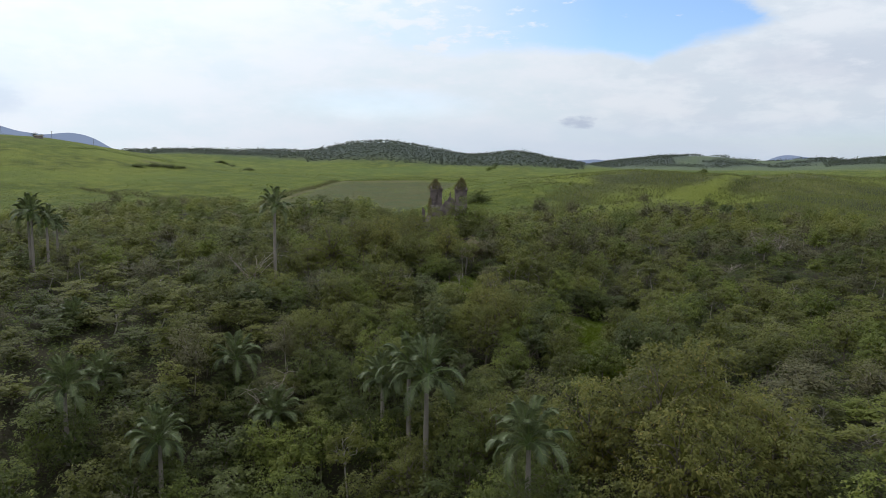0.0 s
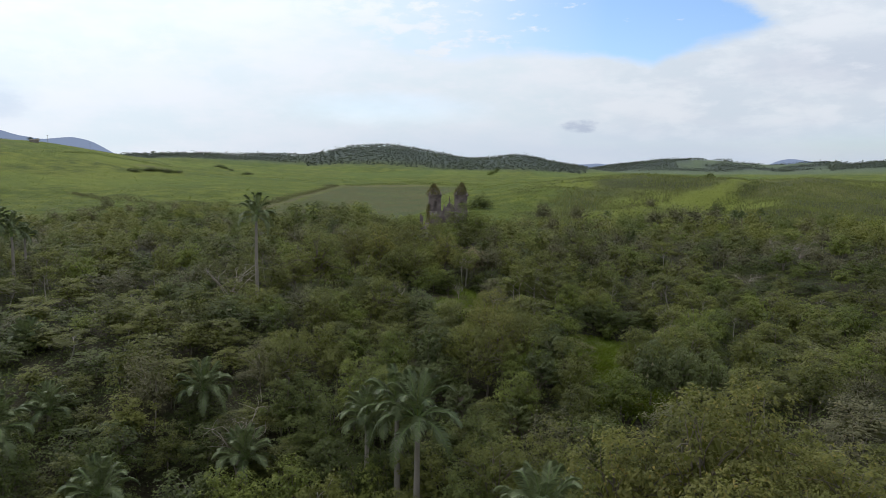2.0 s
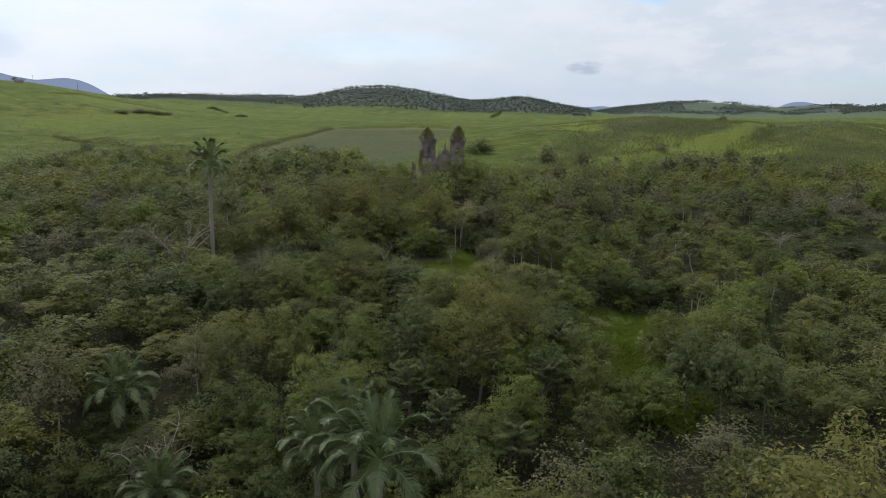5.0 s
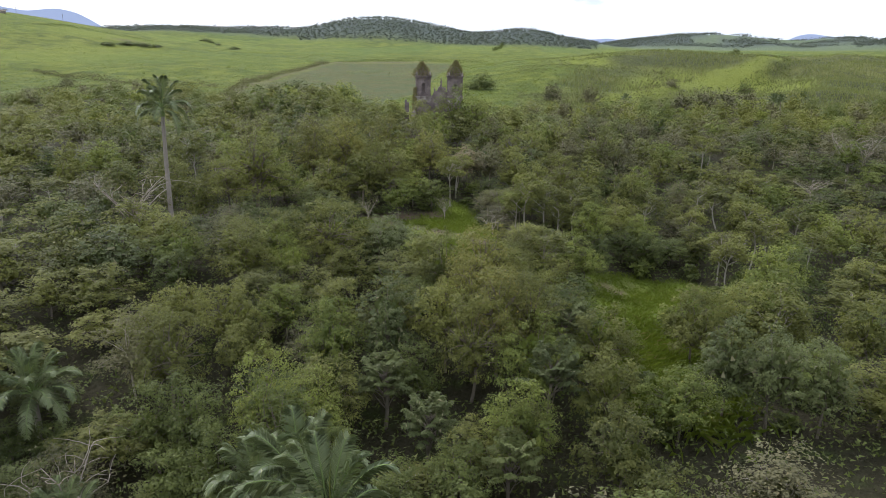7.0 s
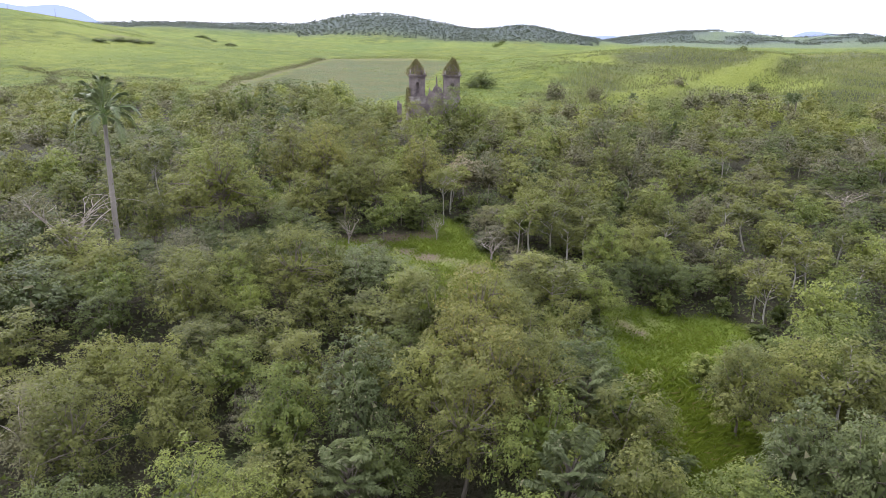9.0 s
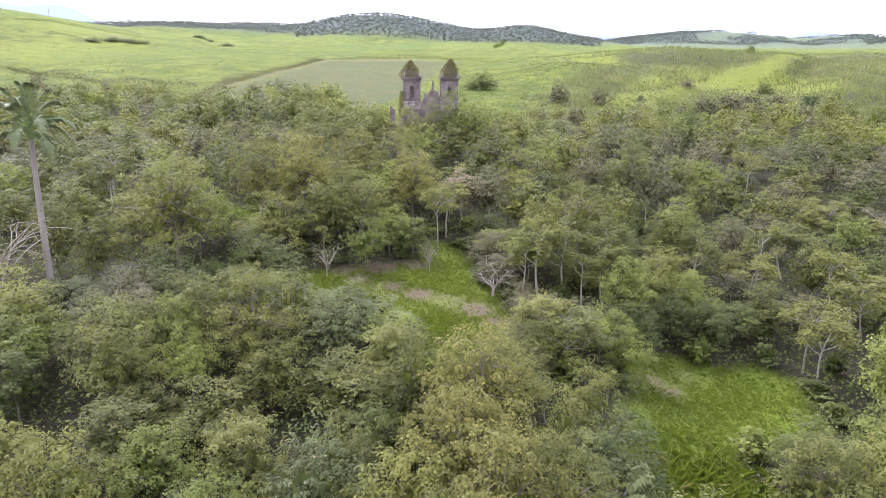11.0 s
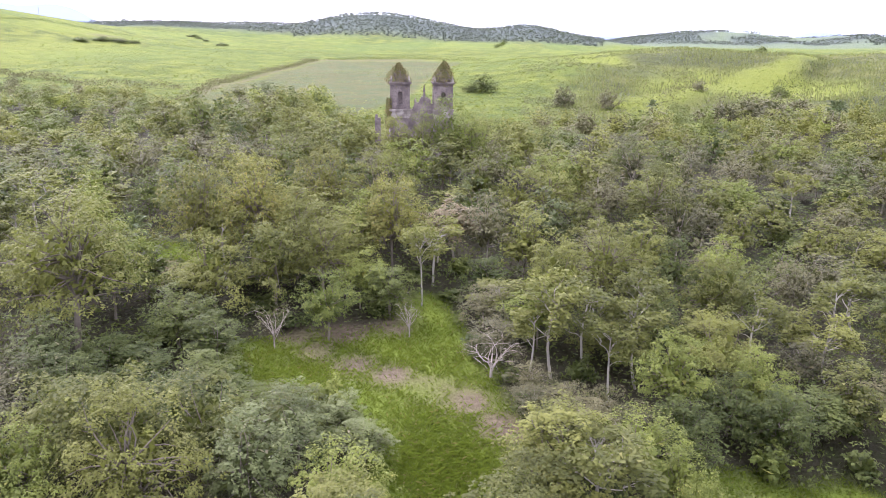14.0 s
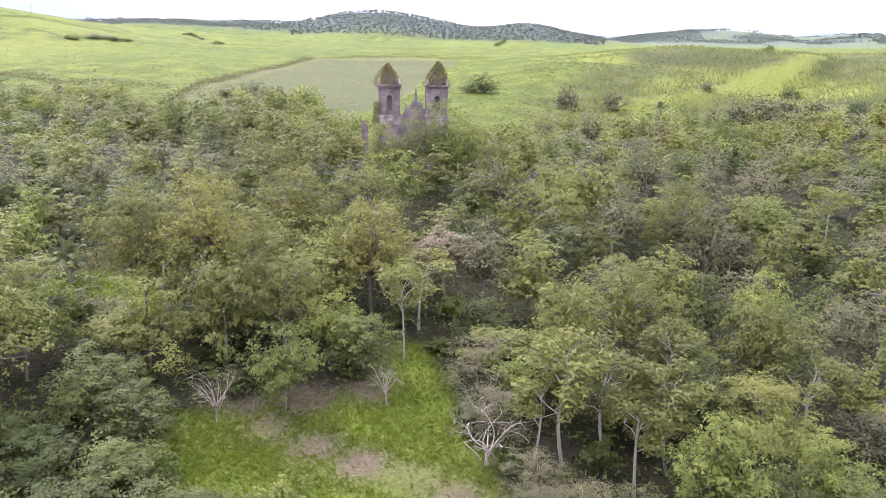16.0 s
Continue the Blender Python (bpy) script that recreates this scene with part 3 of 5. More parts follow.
def tree_stock(name, label, category, leaves, bark, rng, radius, tall, lift, clumps, per, leaf, width, trunk, clump_size=0.30, flat=0.0, share=0.45, stretch=0.75):
    """One tree with its trunk and its crown, waiting to be copied. Height: lift + tall."""
    root = tagged(new(name), label, category, name.replace("_", " ") + "s of the wood")
    crown, wood = Heap(), Heap()
    c, tones = broad_crown(rng, crown, radius, tall, lift, clumps, per, leaf, width, clump_size, flat, stretch, 0, 5 if leaf < 0.4 else 3)
    n, big = (150, 0.85) if leaf > 0.3 else (320, 0.62)      # inner sprays, with the crown's inner shade put into their tone
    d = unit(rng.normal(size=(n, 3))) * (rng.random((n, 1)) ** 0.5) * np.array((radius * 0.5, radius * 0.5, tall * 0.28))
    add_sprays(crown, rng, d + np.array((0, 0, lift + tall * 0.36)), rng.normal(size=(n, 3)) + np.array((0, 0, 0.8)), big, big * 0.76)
    share = share * (0.3 if leaf > 0.45 and lift > 0 else 1)
    limbs_to(rng, wood, (0, 0, -1.2), (rng.normal() * 0.3, rng.normal() * 0.3, lift + tall * 0.35), c, trunk, share)
    part("trunk", wood.mesh("trunk", bark), root)
    me = crown.mesh("crown", leaves)
    # -0.2 darkens the inner sprays: shade inside the crown, put into colour
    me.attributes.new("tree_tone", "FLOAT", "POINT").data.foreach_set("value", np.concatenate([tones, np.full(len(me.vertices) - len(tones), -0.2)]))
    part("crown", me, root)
    return root, float(np.percentile(np.concatenate(crown.verts)[:, 2], 99.5)), radius


def umbrella_stock(rng, tall=10.0, spread=3.4, boughs=9):
    """Slender pale-stemmed tree; thin crooked boughs, each tipped with stars of broad leaves."""
    root = tagged(new("umbrella_tree"), "slender pale-trunked tree with open crown of leaf rosettes", "tree", "umbrella trees of the wood")
    wood, crown = Heap(), Heap()
    top = np.array((rng.normal() * 0.6, rng.normal() * 0.6, tall * 0.80))
    stem = bend((0, 0, -1.2), top, rng, 0.06, 9)
    add_tube(wood, stem, np.linspace(0.15, 0.05, 9), 6)
    tips = [top + np.array((0, 0, 0.5))]
    for k in range(boughs):
        a = k * 2.4 + rng.uniform(-0.5, 0.5)
        level = rng.uniform(0.0, 1.0)
        start = stem[4 + int(level * 3.9)]
        out = spread * rng.uniform(0.55, 1.0) * (1.0 - 0.35 * level)
        joint = start + np.array((math.cos(a) * out * 0.5, math.sin(a) * out * 0.5, tall * rng.uniform(0.07, 0.14)))
        add_tube(wood, bend(start, joint, rng, 0.10, 4), np.linspace(0.055, 0.038, 4), 5)
        for q in range(4):
            b = a + rng.uniform(-1.0, 1.0)
            tip = joint + np.array((math.cos(b) * out * rng.uniform(0.2, 0.6), math.sin(b) * out * rng.uniform(0.2, 0.6), tall * rng.uniform(0.02, 0.13)))
            add_tube(wood, bend(joint, tip, rng, 0.12, 4), np.linspace(0.036, 0.018, 4), 4)
            tips.append(tip)
    for tip in tips:
        n = 42
        a = np.arange(n) * 2.4 + rng.uniform(0, 6)
        ring = 0.2 + 0.62 * np.sqrt(np.arange(n) / n)
        pos = tip + np.stack([np.cos(a) * ring, np.sin(a) * ring, 0.28 - 0.45 * ring ** 2 + rng.normal(size=n) * 0.27], 1)
        add_sprays(crown, rng, pos, np.stack([np.cos(a) * 0.4, np.sin(a) * 0.4, np.ones(n)], 1) + rng.normal(size=(n, 3)) * 0.42, 0.40, 0.21)
    part("trunk", wood.mesh("trunk", BARK_PALE), root, "pale grey trunk with crooked boughs")
    part("crown", crown.mesh("crown", LEAF_OLIVE), root)
    return root, float(np.concatenate(crown.verts)[:, 2].max()), spread


def plume_stock(rng, tall=8.0, spread=3.2, plumes=38):
    """Grey-green tree whose long feathered leaves stand out in plumes."""
    root = tagged(new("plumed_tree"), "grey-green tree with long drooping feathered plumes", "tree", "plumed trees of the wood")
    wood, crown = Heap(), Heap()
    stem = bend((0, 0, -1.2), (0, 0, tall * 0.62), rng, 0.05, 6)
    add_tube(wood, stem, np.linspace(0.2, 0.09, 6), 6)
    for k in range(plumes):
        a, up = k * 2.4, rng.uniform(0.1, 1.0)
        start = np.array((math.cos(a) * spread * 0.35 * (1 - up * 0.5), math.sin(a) * spread * 0.35 * (1 - up * 0.5), tall * (0.42 + 0.38 * up)))
        far = spread * rng.uniform(0.75, 1.05) * (1.05 - 0.55 * up)
        tip = np.array((math.cos(a) * far, math.sin(a) * far, tall * (0.46 + 0.50 * up)))
        rachis = bend(start, tip, rng, 0.05, 9)
        add_tube(wood, bend(stem[min(5, 2 + int(up * 4))], start, rng, 0.05, 3), (0.06, 0.045, 0.03), 4)
        t = np.linspace(0.05, 1, 22)
        pts = np.stack([np.interp(t, np.linspace(0, 1, 9), rachis[:, q]) for q in range(3)], 1)
        way = unit(rachis[-1] - rachis[0])
        side = unit(np.cross(way, (0, 0, 1.0)))
        for sgn in (-1, 1):
            reach = 0.42 * np.sin(np.clip(t * 0.9 + 0.12, 0, 1) * np.pi)[:, None] + 0.10
            mid = pts + sgn * side * reach * 0.5 - np.array((0, 0, 0.06))
            nrm = np.tile(np.array((0, 0, 1.0)), (22, 1)) + sgn * side * 0.35 + rng.normal(size=(22, 3)) * 0.25
            add_leaves(crown, rng, mid, nrm, 0.62, 0.17, 0.04, np.tile(sgn * side + way * 0.5, (22, 1)))
    part("trunk", wood.mesh("trunk", BARK), root)
    part("crown", crown.mesh("crown", LEAF_GREY), root)
    return root, tall * 0.98, spread


def bare_stock(rng, tall, spread, leaves, boughs=11, leaf_share=90):
    """A tree of open grey boughs with a thin haze of leaves at the twigs."""
    root = tagged(new("bare_tree"), "leafless pale grey tree with forking boughs", "tree", "bare trees of the wood")
    wood, crown = Heap(), Heap()
    top = np.array((0, 0, tall * 0.35))
    stem = bend((0, 0, -1.2), top, rng, 0.05, 5)
    add_tube(wood, stem, np.linspace(0.24, 0.15, 5), 6)
    ends = []
    for k in range(boughs):
        a = k * 2.4 + rng.uniform(-0.3, 0.3)
        end = np.array((math.cos(a), math.sin(a), 0)) * spread * rng.uniform(0.45, 0.95) + np.array((0, 0, tall * rng.uniform(0.62, 1.0)))
        way = bend(stem[rng.integers(2, 5)], end, rng, 0.12, 6)
        add_tube(wood, way, np.linspace(0.10, 0.025, 6), 5)
        for q in range(5):
            twig = way[rng.integers(2, 6)]
            out = twig + rng.normal(size=3) * np.array((1, 1, 0.7)) * spread * 0.26 + np.array((0, 0, tall * 0.07))
            add_tube(wood, bend(twig, out, rng, 0.12, 4), np.linspace(0.04, 0.012, 4), 3)
            ends.append(out)
    part("trunk", wood.mesh("trunk", BARK_DEAD), root)
    if leaf_share:
        ends = np.array(ends)
        pos = np.repeat(ends, leaf_share // 5, 0)
        pos = pos + rng.normal(size=pos.shape) * spread * 0.13
        add_leaves(crown, rng, pos, rng.normal(size=pos.shape) + np.array((0, 0, 0.7)), 0.32, 0.17)
        part("crown", crown.mesh("crown", leaves), root)
    return root, tall, spread


def frond_mesh(rng, length, droop, pairs, leaflet, name="frond", stalk=0.15):
    """A feathered palm frond that starts at the origin, rises and arches over towards +x."""
    heap = Heap()
    t = np.linspace(0, 1, 12)
    rise = 1.05 - droop * 0.4
    x = length * np.sin(t * 1.45) / 1.45 * 1.12
    z = length * (rise * t * 0.72 - (0.36 + droop * 0.52) * t ** 2.1)
    curve = np.stack([x, np.zeros(12), z], 1)
    add_tube(heap, curve, np.linspace(0.055, 0.012, 12), 4, 1)
    u = np.linspace(stalk, 1, pairs)
    pts = np.stack([np.interp(u, t, curve[:, q]) for q in range(3)], 1)
    ways = unit(np.stack([np.interp(u, t, np.gradient(curve[:, q], t)) for q in range(3)], 1))
    size = leaflet * (np.sin(np.clip(u * 0.86 + 0.14, 0, 1) * np.pi) * 0.75 + 0.32)
    for sgn in (-1, 1):
        side = np.tile(np.array((0, sgn * 1.0, 0)), (pairs, 1))
        tilt = rng.uniform(-0.15, 0.4, (pairs, 1))
        out = unit(side + ways * 0.75 + np.array((0, 0, 1.0)) * tilt)
        mid = pts + out * size[:, None] * 0.5
        tip = pts + out * size[:, None] - np.array((0, 0, 1)) * size[:, None] * rng.uniform(0.25, 0.55, (pairs, 1))
        w = ways * 0.042
        verts = np.stack([pts - w * 0.6, pts + w * 0.6, mid + w, tip, mid - w], 1)
        heap.add(verts.reshape(-1, 3), np.arange(5 * pairs).reshape(pairs, 5))
    return heap.mesh(name, LEAF_PALM, SHAFT)


def palm_tree(rng, name, label, tall, trunk_r, fronds, length, shaft, pairs=30, leaflet=0.85):
    """A palm: ringed trunk, crownshaft, and each frond a part."""
    root = tagged(new(name), label, "palm tree", name.replace("_", " ") + "s among the trees")
    wood = Heap()
    k = 12
    z = np.linspace(-1.5, tall, k)
    belly = 1 + 0.16 * np.sin(np.clip((z + 1.5) / (tall + 1.5), 0, 1) * np.pi * 1.1)
    pts = np.stack([0.25 * np.sin(z / tall * 1.7) * tall / 20, 0.1 * np.sin(z / tall * 2.6), z], 1)
    pts -= np.array((pts[-1][0], pts[-1][1], 0)) * np.linspace(0, 1, k)[:, None]
    add_tube(wood, pts, trunk_r * belly * np.linspace(1.1, 0.82, k), 10)
    for q in range(2, int(tall / 0.7)):          # leaf scars
        zz = q * 0.7
        p = np.array([np.interp(zz, z, pts[:, 0]), np.interp(zz, z, pts[:, 1]), zz])
        r = np.interp(zz, z, trunk_r * belly * np.linspace(1.1, 0.82, k)) + 0.012
        add_tube(wood, [p, p + np.array((0, 0, 0.06))], (r, r), 10)
    part("trunk", wood.mesh("trunk", BARK_PALM), root)
    if shaft:
        sh = Heap()
        add_tube(sh, [(0, 0, tall - 0.05), (0, 0, tall + shaft * 0.3), (0, 0, tall + shaft)], (trunk_r * 0.95, trunk_r * 1.0, trunk_r * 0.5), 9)
        part("crownshaft", sh.mesh("crownshaft", SHAFT), root)
        spear = Heap()
        add_tube(spear, [(0, 0, tall + shaft * 0.9), (0.05, 0, tall + shaft + length * 0.33), (0.15, 0, tall + shaft + length * 0.62)], (0.06, 0.04, 0.012), 5)
        part("spear_leaf", spear.mesh("spear_leaf", LEAF_BRIGHT), root)
    for q in range(fronds):
        level = q / fronds
        ob = part("frond", FRONDS[name][min(3, int(level * 3.4 + rng.uniform(0, 0.6)))], root)
        ob.matrix_basis = pose(0, 0, tall + shaft * (1.0 - 0.4 * level), 0, -56 + 72 * level + rng.uniform(-7, 7), q * 137.5 + rng.uniform(-14, 14)) @ pose(trunk_r * 0.4, 0, 0, rng.uniform(-18, 18)) @ Matrix.Scale(length / 4.0, 4)
    return root


rng = np.random.default_rng(11)
STOCK = {}


def stock(kind, made):
    STOCK.setdefault(kind, []).append(made)


for level, share, scale, seeds in (("fine_", 1.9, 0.66, 4), ("", 0.8, 1.0, 3), ("coarse_", 0.55, 1.25, 2), ("far_", 0.46, 1.3, 3), ("farther_", 0.26, 1.6, 3)):
    def kind_of(kind, *rest, clumps, per, leaf, width, **more):
        for k in range(seeds):
            stock(level + kind, tree_stock(*rest, clumps=clumps, per=int(per * share), leaf=leaf * scale, width=width * scale, **more))
    kind_of("olive", "broadleaf_tree", "broadleaf tree with rounded olive-green crown", "tree", LEAF_OLIVE, BARK, rng, 4.7, 7.2, 1.6, clumps=48, per=76, leaf=0.35, width=0.24, trunk=0.2)
    kind_of("deep", "evergreen_tree", "dense dark green evergreen tree", "tree", LEAF_DEEP, BARK, rng, 4.4, 7.6, 1.2, clumps=50, per=70, leaf=0.34, width=0.23, trunk=0.22, clump_size=0.32)
    kind_of("bright", "fresh_leaved_tree", "tree with fresh yellow-green layered foliage", "tree", LEAF_BRIGHT, BARK, rng, 4.4, 5.8, 1.8, clumps=46, per=76, leaf=0.32, width=0.2, trunk=0.15, flat=0.3, share=0.5, stretch=0.5)
    kind_of("dusk", "dusky_tree", "tree with thin brownish-grey-green foliage", "tree", LEAF_DUSK, BARK_DEAD, rng, 4.6, 6.4, 1.8, clumps=48, per=68, leaf=0.29, width=0.18, trunk=0.15, clump_size=0.34, flat=0.1, share=0.6)
    kind_of("silver", "silvery_tree", "tree with pale silvery-green upright shoots", "tree", LEAF_GREY, BARK, rng, 4.0, 6.4, 1.6, clumps=48, per=72, leaf=0.32, width=0.17, trunk=0.17, clump_size=0.26, share=0.5, stretch=1.1)
for k in range(2):
    stock("grey", plume_stock(rng))
for k in range(5):
    stock("umbrella", umbrella_stock(rng))
stock("brown", tree_stock("dry_tree", "tree with dry pinkish-brown foliage", "tree", LEAF_BROWN, BARK_DEAD, rng, 3.2, 5.0, 2.4, 36, 80, 0.28, 0.17, 0.14, 0.32, 0, 0.7))
for k in range(2):
    stock("tall_olive", tree_stock("broadleaf_tree", "big broadleaf tree with rounded olive-green crown", "tree", LEAF_OLIVE, BARK, rng, 6.2, 9.8, 2.4, 96, 110, 0.24, 0.14, 0.3, 0.24))
    stock("tall_deep", tree_stock("evergreen_tree", "big dense dark green evergreen tree", "tree", LEAF_DEEP, BARK, rng, 5.8, 10.6, 1.8, 96, 110, 0.24, 0.14, 0.3, 0.25))
stock("yellow", tree_stock("broadleaf_tree", "wide-spreading tree with thin yellowish-olive foliage", "tree", LEAF_YELLOW, BARK, rng, 6.4, 8.4, 3.0, 110, 80, 0.26, 0.17, 0.26, 0.22))
stock("yellow", tree_stock("broadleaf_tree", "wide-spreading tree with thin yellowish-olive foliage", "tree", LEAF_YELLOW, BARK, rng, 5.6, 8.0, 2.6, 100, 80, 0.26, 0.17, 0.24, 0.22))
stock("tall_bright", tree_stock("fresh_leaved_tree", "big tree with fresh yellow-green foliage", "tree", LEAF_BRIGHT, BARK, rng, 5.8, 9.0, 2.4, 90, 105, 0.24, 0.13, 0.25, 0.24))
stock("bare", bare_stock(rng, 9.0, 5.0, LEAF_DUSK))
stock("bare", bare_stock(rng, 8.0, 4.4, LEAF_DUSK, 9, 40))
for k in range(3):
    stock("bush", tree_stock("bush", "low green bush at the wood's floor", "bush", LEAF_DEEP if k else LEAF_BRIGHT, BARK, rng, 2.0, 2.6, 0.2, 16, 45, 0.34, 0.22, 0.07, 0.36, 0, 0.4))
for k in range(2):
    stock("thicket", tree_stock("thicket", "dense rounded dark green thicket on the open slope", "thicket", LEAF_DEEP, BARK, rng, 6.0, 6.2, -0.4, 60, 44, 0.55, 0.4, 0.12, 0.3))
stock("dry_thicket", tree_stock("thicket", "dense brownish-grey thicket on the open slope", "thicket", LEAF_DUSK, BARK_DEAD, rng, 6.0, 6.4, -0.4, 60, 44, 0.52, 0.36, 0.12, 0.3))
FRONDS = {"royal_palm": [frond_mesh(rng, 4.0, d, 40, 0.72) for d in (0.15, 0.45, 0.75, 1.05)],
          "feather_palm": [frond_mesh(rng, 4.0, d, 42, 0.72) for d in (0.1, 0.35, 0.6, 0.9)]}
USED = set()


def plant(kind, x, y, top=None, radius=None, spin=None, sink=0.0):
    """Puts a tree of that kind on the ground; top: height of its crown above datum."""
    z = float(height(x, y)) - sink
    if top is not None and top - z > 10.6 and y < 248 and "tall_" + kind in STOCK:
        kind = "tall_" + kind
    elif 98 < y < 180 and abs(x - 8) < 40 and "fine_" + kind in STOCK:
        kind = "fine_" + kind
    elif y > 300 and "farther_" + kind in STOCK:
        kind = "farther_" + kind
    elif y > 222 and "far_" + kind in STOCK:
        kind = "far_" + kind
    elif (y > 190 or abs(x - 8) > 60) and "coarse_" + kind in STOCK:
        kind = "coarse_" + kind
    made, tall, spread = STOCK[kind][int(rng.integers(len(STOCK[kind])))]
    sz = (top - z) / tall if top is not None else rng.uniform(0.82, 1.22)
    sz = min(max(sz, 0.45), 2.2)
    sx = radius / spread if radius else sz * rng.uniform(0.9, 1.1)
    if kind != "bare":
        sx = max(sx, sz * 0.66)
    m = Matrix.Translation((x, y, z)) @ Matrix.Rotation(rng.uniform(0, 6.28) if spin is None else spin, 4, "Z") @ Matrix.Diagonal((sx, sx, sz, 1))
    if id(made) in USED:
        return copy_thing(made, m @ Matrix.Diagonal((1 / made.scale[0], 1 / made.scale[1], 1 / made.scale[2], 1)))
    USED.add(id(made))
    made.matrix_basis = m
    return made


TAKEN, TOPS = [], []


def grove(kind, rows):
    """Single trees: x, y, height of the top, crown radius."""
    for x, y, top, r in rows:
        plant(kind, x, y, top, r)
        TAKEN.append((x, y, r))
        TOPS.append((x, y, top))


def palms(kind, rows):
    """Palms: x, y, height of the crown's heart, frond length."""
    for x, y, top, r in rows:
        z = float(height(x, y))
        if kind == "royal":
            root = palm_tree(rng, "royal_palm", "tall royal palm with grey trunk and arching fronds", top - z - 1.5, 0.31, 18, r, 1.5)
        else:
            root = palm_tree(rng, "feather_palm", "palm with a full head of dark feathered fronds", max(top - z - 0.6, 1.0), 0.26, 24, r, 0.6)
        root.matrix_basis = pose(x, y, z, 0, 0, rng.uniform(0, 360))
        TAKEN.append((x, y, r * 0.45))


palms("royal", [(-32.2, 159.3, 28.8, 5.2), (0.9, 87, 12.3, 6.0), (-1.4, 91, 12.0, 5.6), (-95, 178, 25.5, 5.8), (-98, 182, 24.5, 5.4), (-92.5, 180, 23.2, 5.2)])
palms("oil", [(9.8, 61.5, 13.6, 5.0), (-5, 94.5, 9.4, 4.4), (-48.5, 108.5, 5.4, 4.6), (-46, 92, 8.8, 5.2), (-28.9, 111.8, 7.4, 5.2), (-20, 98, 3.2, 4.8), (-31.5, 85, 4.6, 5.0), (-63.5, 131.5, 8.2, 4.6),
              (-95, 190, 21.0, 4.0), (-27, 196, 13.5, 3.2), (150, 352, 17.5, 3.8), (158, 362, 17, 3.6), (95, 376, 15.5, 3.4), (169, 366, 18, 3.6)])
# the ravine and the slope under the start
grove("yellow", [(25, 70.5, 20.6, 7.6), (31.5, 77, 19.6, 5.6), (18.5, 72.5, 16.4, 4.4), (23.5, 61, 17.6, 4.6), (36, 69, 16.0, 5.4)])
grove("olive", [(15, 83, 13.3, 3.8), (9, 83.5, 13.2, 3.6), (14.6, 105, 10.2, 3.0), (-39.2, 115, 14.4, 4.6), (-22, 122, 12.6, 4.0), (-18.2, 115.8, 14.4, 4.2), (-13.4, 122, 14.4, 4.0), (-11.5, 118.8, 11.8, 3.4), (-51.5, 138, 15.2, 5.0), (-45, 136.5, 14.6, 4.8), (-31, 131, 13.2, 4.8)])
grove("dusk", [(-35.3, 109.5, 14.4, 4.4), (-22, 117, 13.2, 4.0), (-21.7, 102, 8.0, 3.8), (44, 84, 13.0, 5.5), (52, 92, 12.5, 5.5)])
grove("deep", [(-5.5, 104, 12.8, 3.2), (-15, 105, 5.8, 3.8), (-35.8, 100, 6.8, 4.0), (-35.2, 92.5, 7.4, 4.0), (5, 114.6, 11.2, 3.2), (-3.8, 117, 10.0, 3.0), (-26, 103, 5.5, 3.6), (-41, 101, 6.0, 4.0), (-10, 101, 4.5, 3.4), (21, 92, 10.5, 4.2), (4, 99, 8.0, 3.4), (-14, 108.5, 10.8, 3.6), (-11, 103.5, 9.2, 3.4), (-17.5, 109, 9.6, 3.6), (-9, 98, 6.4, 3.2), (-1, 103, 9.0, 3.2), (9, 101, 9.0, 3.4)])
grove("bright", [(-13, 92.3, 5.2, 3.8), (-4.3, 91.5, 5.4, 2.6), (8, 74, 5.5, 3.6), (-2, 69, 3.2, 3.5), (-7.3, 108.5, 13.2, 3.2), (-3.5, 107.3, 12.0, 3.0), (-2.9, 118, 14.2, 2.6), (-9.3, 126, 12.8, 3.6), (14, 105, 12.0, 3.0), (-20, 92, 4.4, 3.0)])
# the ridge of crowns before the glade
grove("yellow", [(12.5, 130, 18.8, 4.8), (13.5, 119, 17.2, 4.4), (11.5, 124.5, 17.0, 4.0)])
grove("olive", [(10.5, 115.5, 15.6, 3.8), (8.5, 133.5, 17.0, 3.8), (15, 134.5, 15.8, 3.4), (18, 128, 15.5, 3.6), (17, 119.5, 16.6, 3.6), (6.6, 138.5, 15.4, 4.0), (-3, 126, 13.8, 3.8), (-12.5, 133.5, 12.6, 3.8), (-15.7, 136.7, 17.6, 4.4), (-18, 141.5, 16.8, 4.4), (-6.3, 142.4, 19.0, 4.6), (-3.3, 147.6, 17.4, 4.2), (-8, 146, 17.8, 4.4), (-13.5, 148.5, 16.0, 4.2)])
grove("olive", [(-28, 146, 16.0, 4.6), (-35, 151.5, 16.6, 4.8), (-39, 142.3, 17.2, 4.8), (20.5, 148, 14.6, 4.8), (49, 162, 11.2, 3.6), (38, 166, 14.6, 4.2), (45, 123.5, 13.4, 4.2), (35, 123.8, 13.8, 3.8), (40, 124, 14.0, 4.4), (78, 147.5, 13.0, 5.0), (57, 111, 14.0, 5.0)])
grove("silver", [(2.5, 119.5, 16.4, 4.2), (1.5, 149.4, 15.2, 3.8), (0.4, 144, 16.4, 3.8), (6.6, 151, 11.8, 2.8), (4.6, 154.2, 11.6, 2.6), (33.4, 111.5, 15.2, 3.0), (37, 109.5, 15.0, 3.2), (41, 108.5, 14.2, 3.2), (-32.5, 137.5, 16.0, 4.6), (-20.5, 160.5, 15.6, 3.6)])
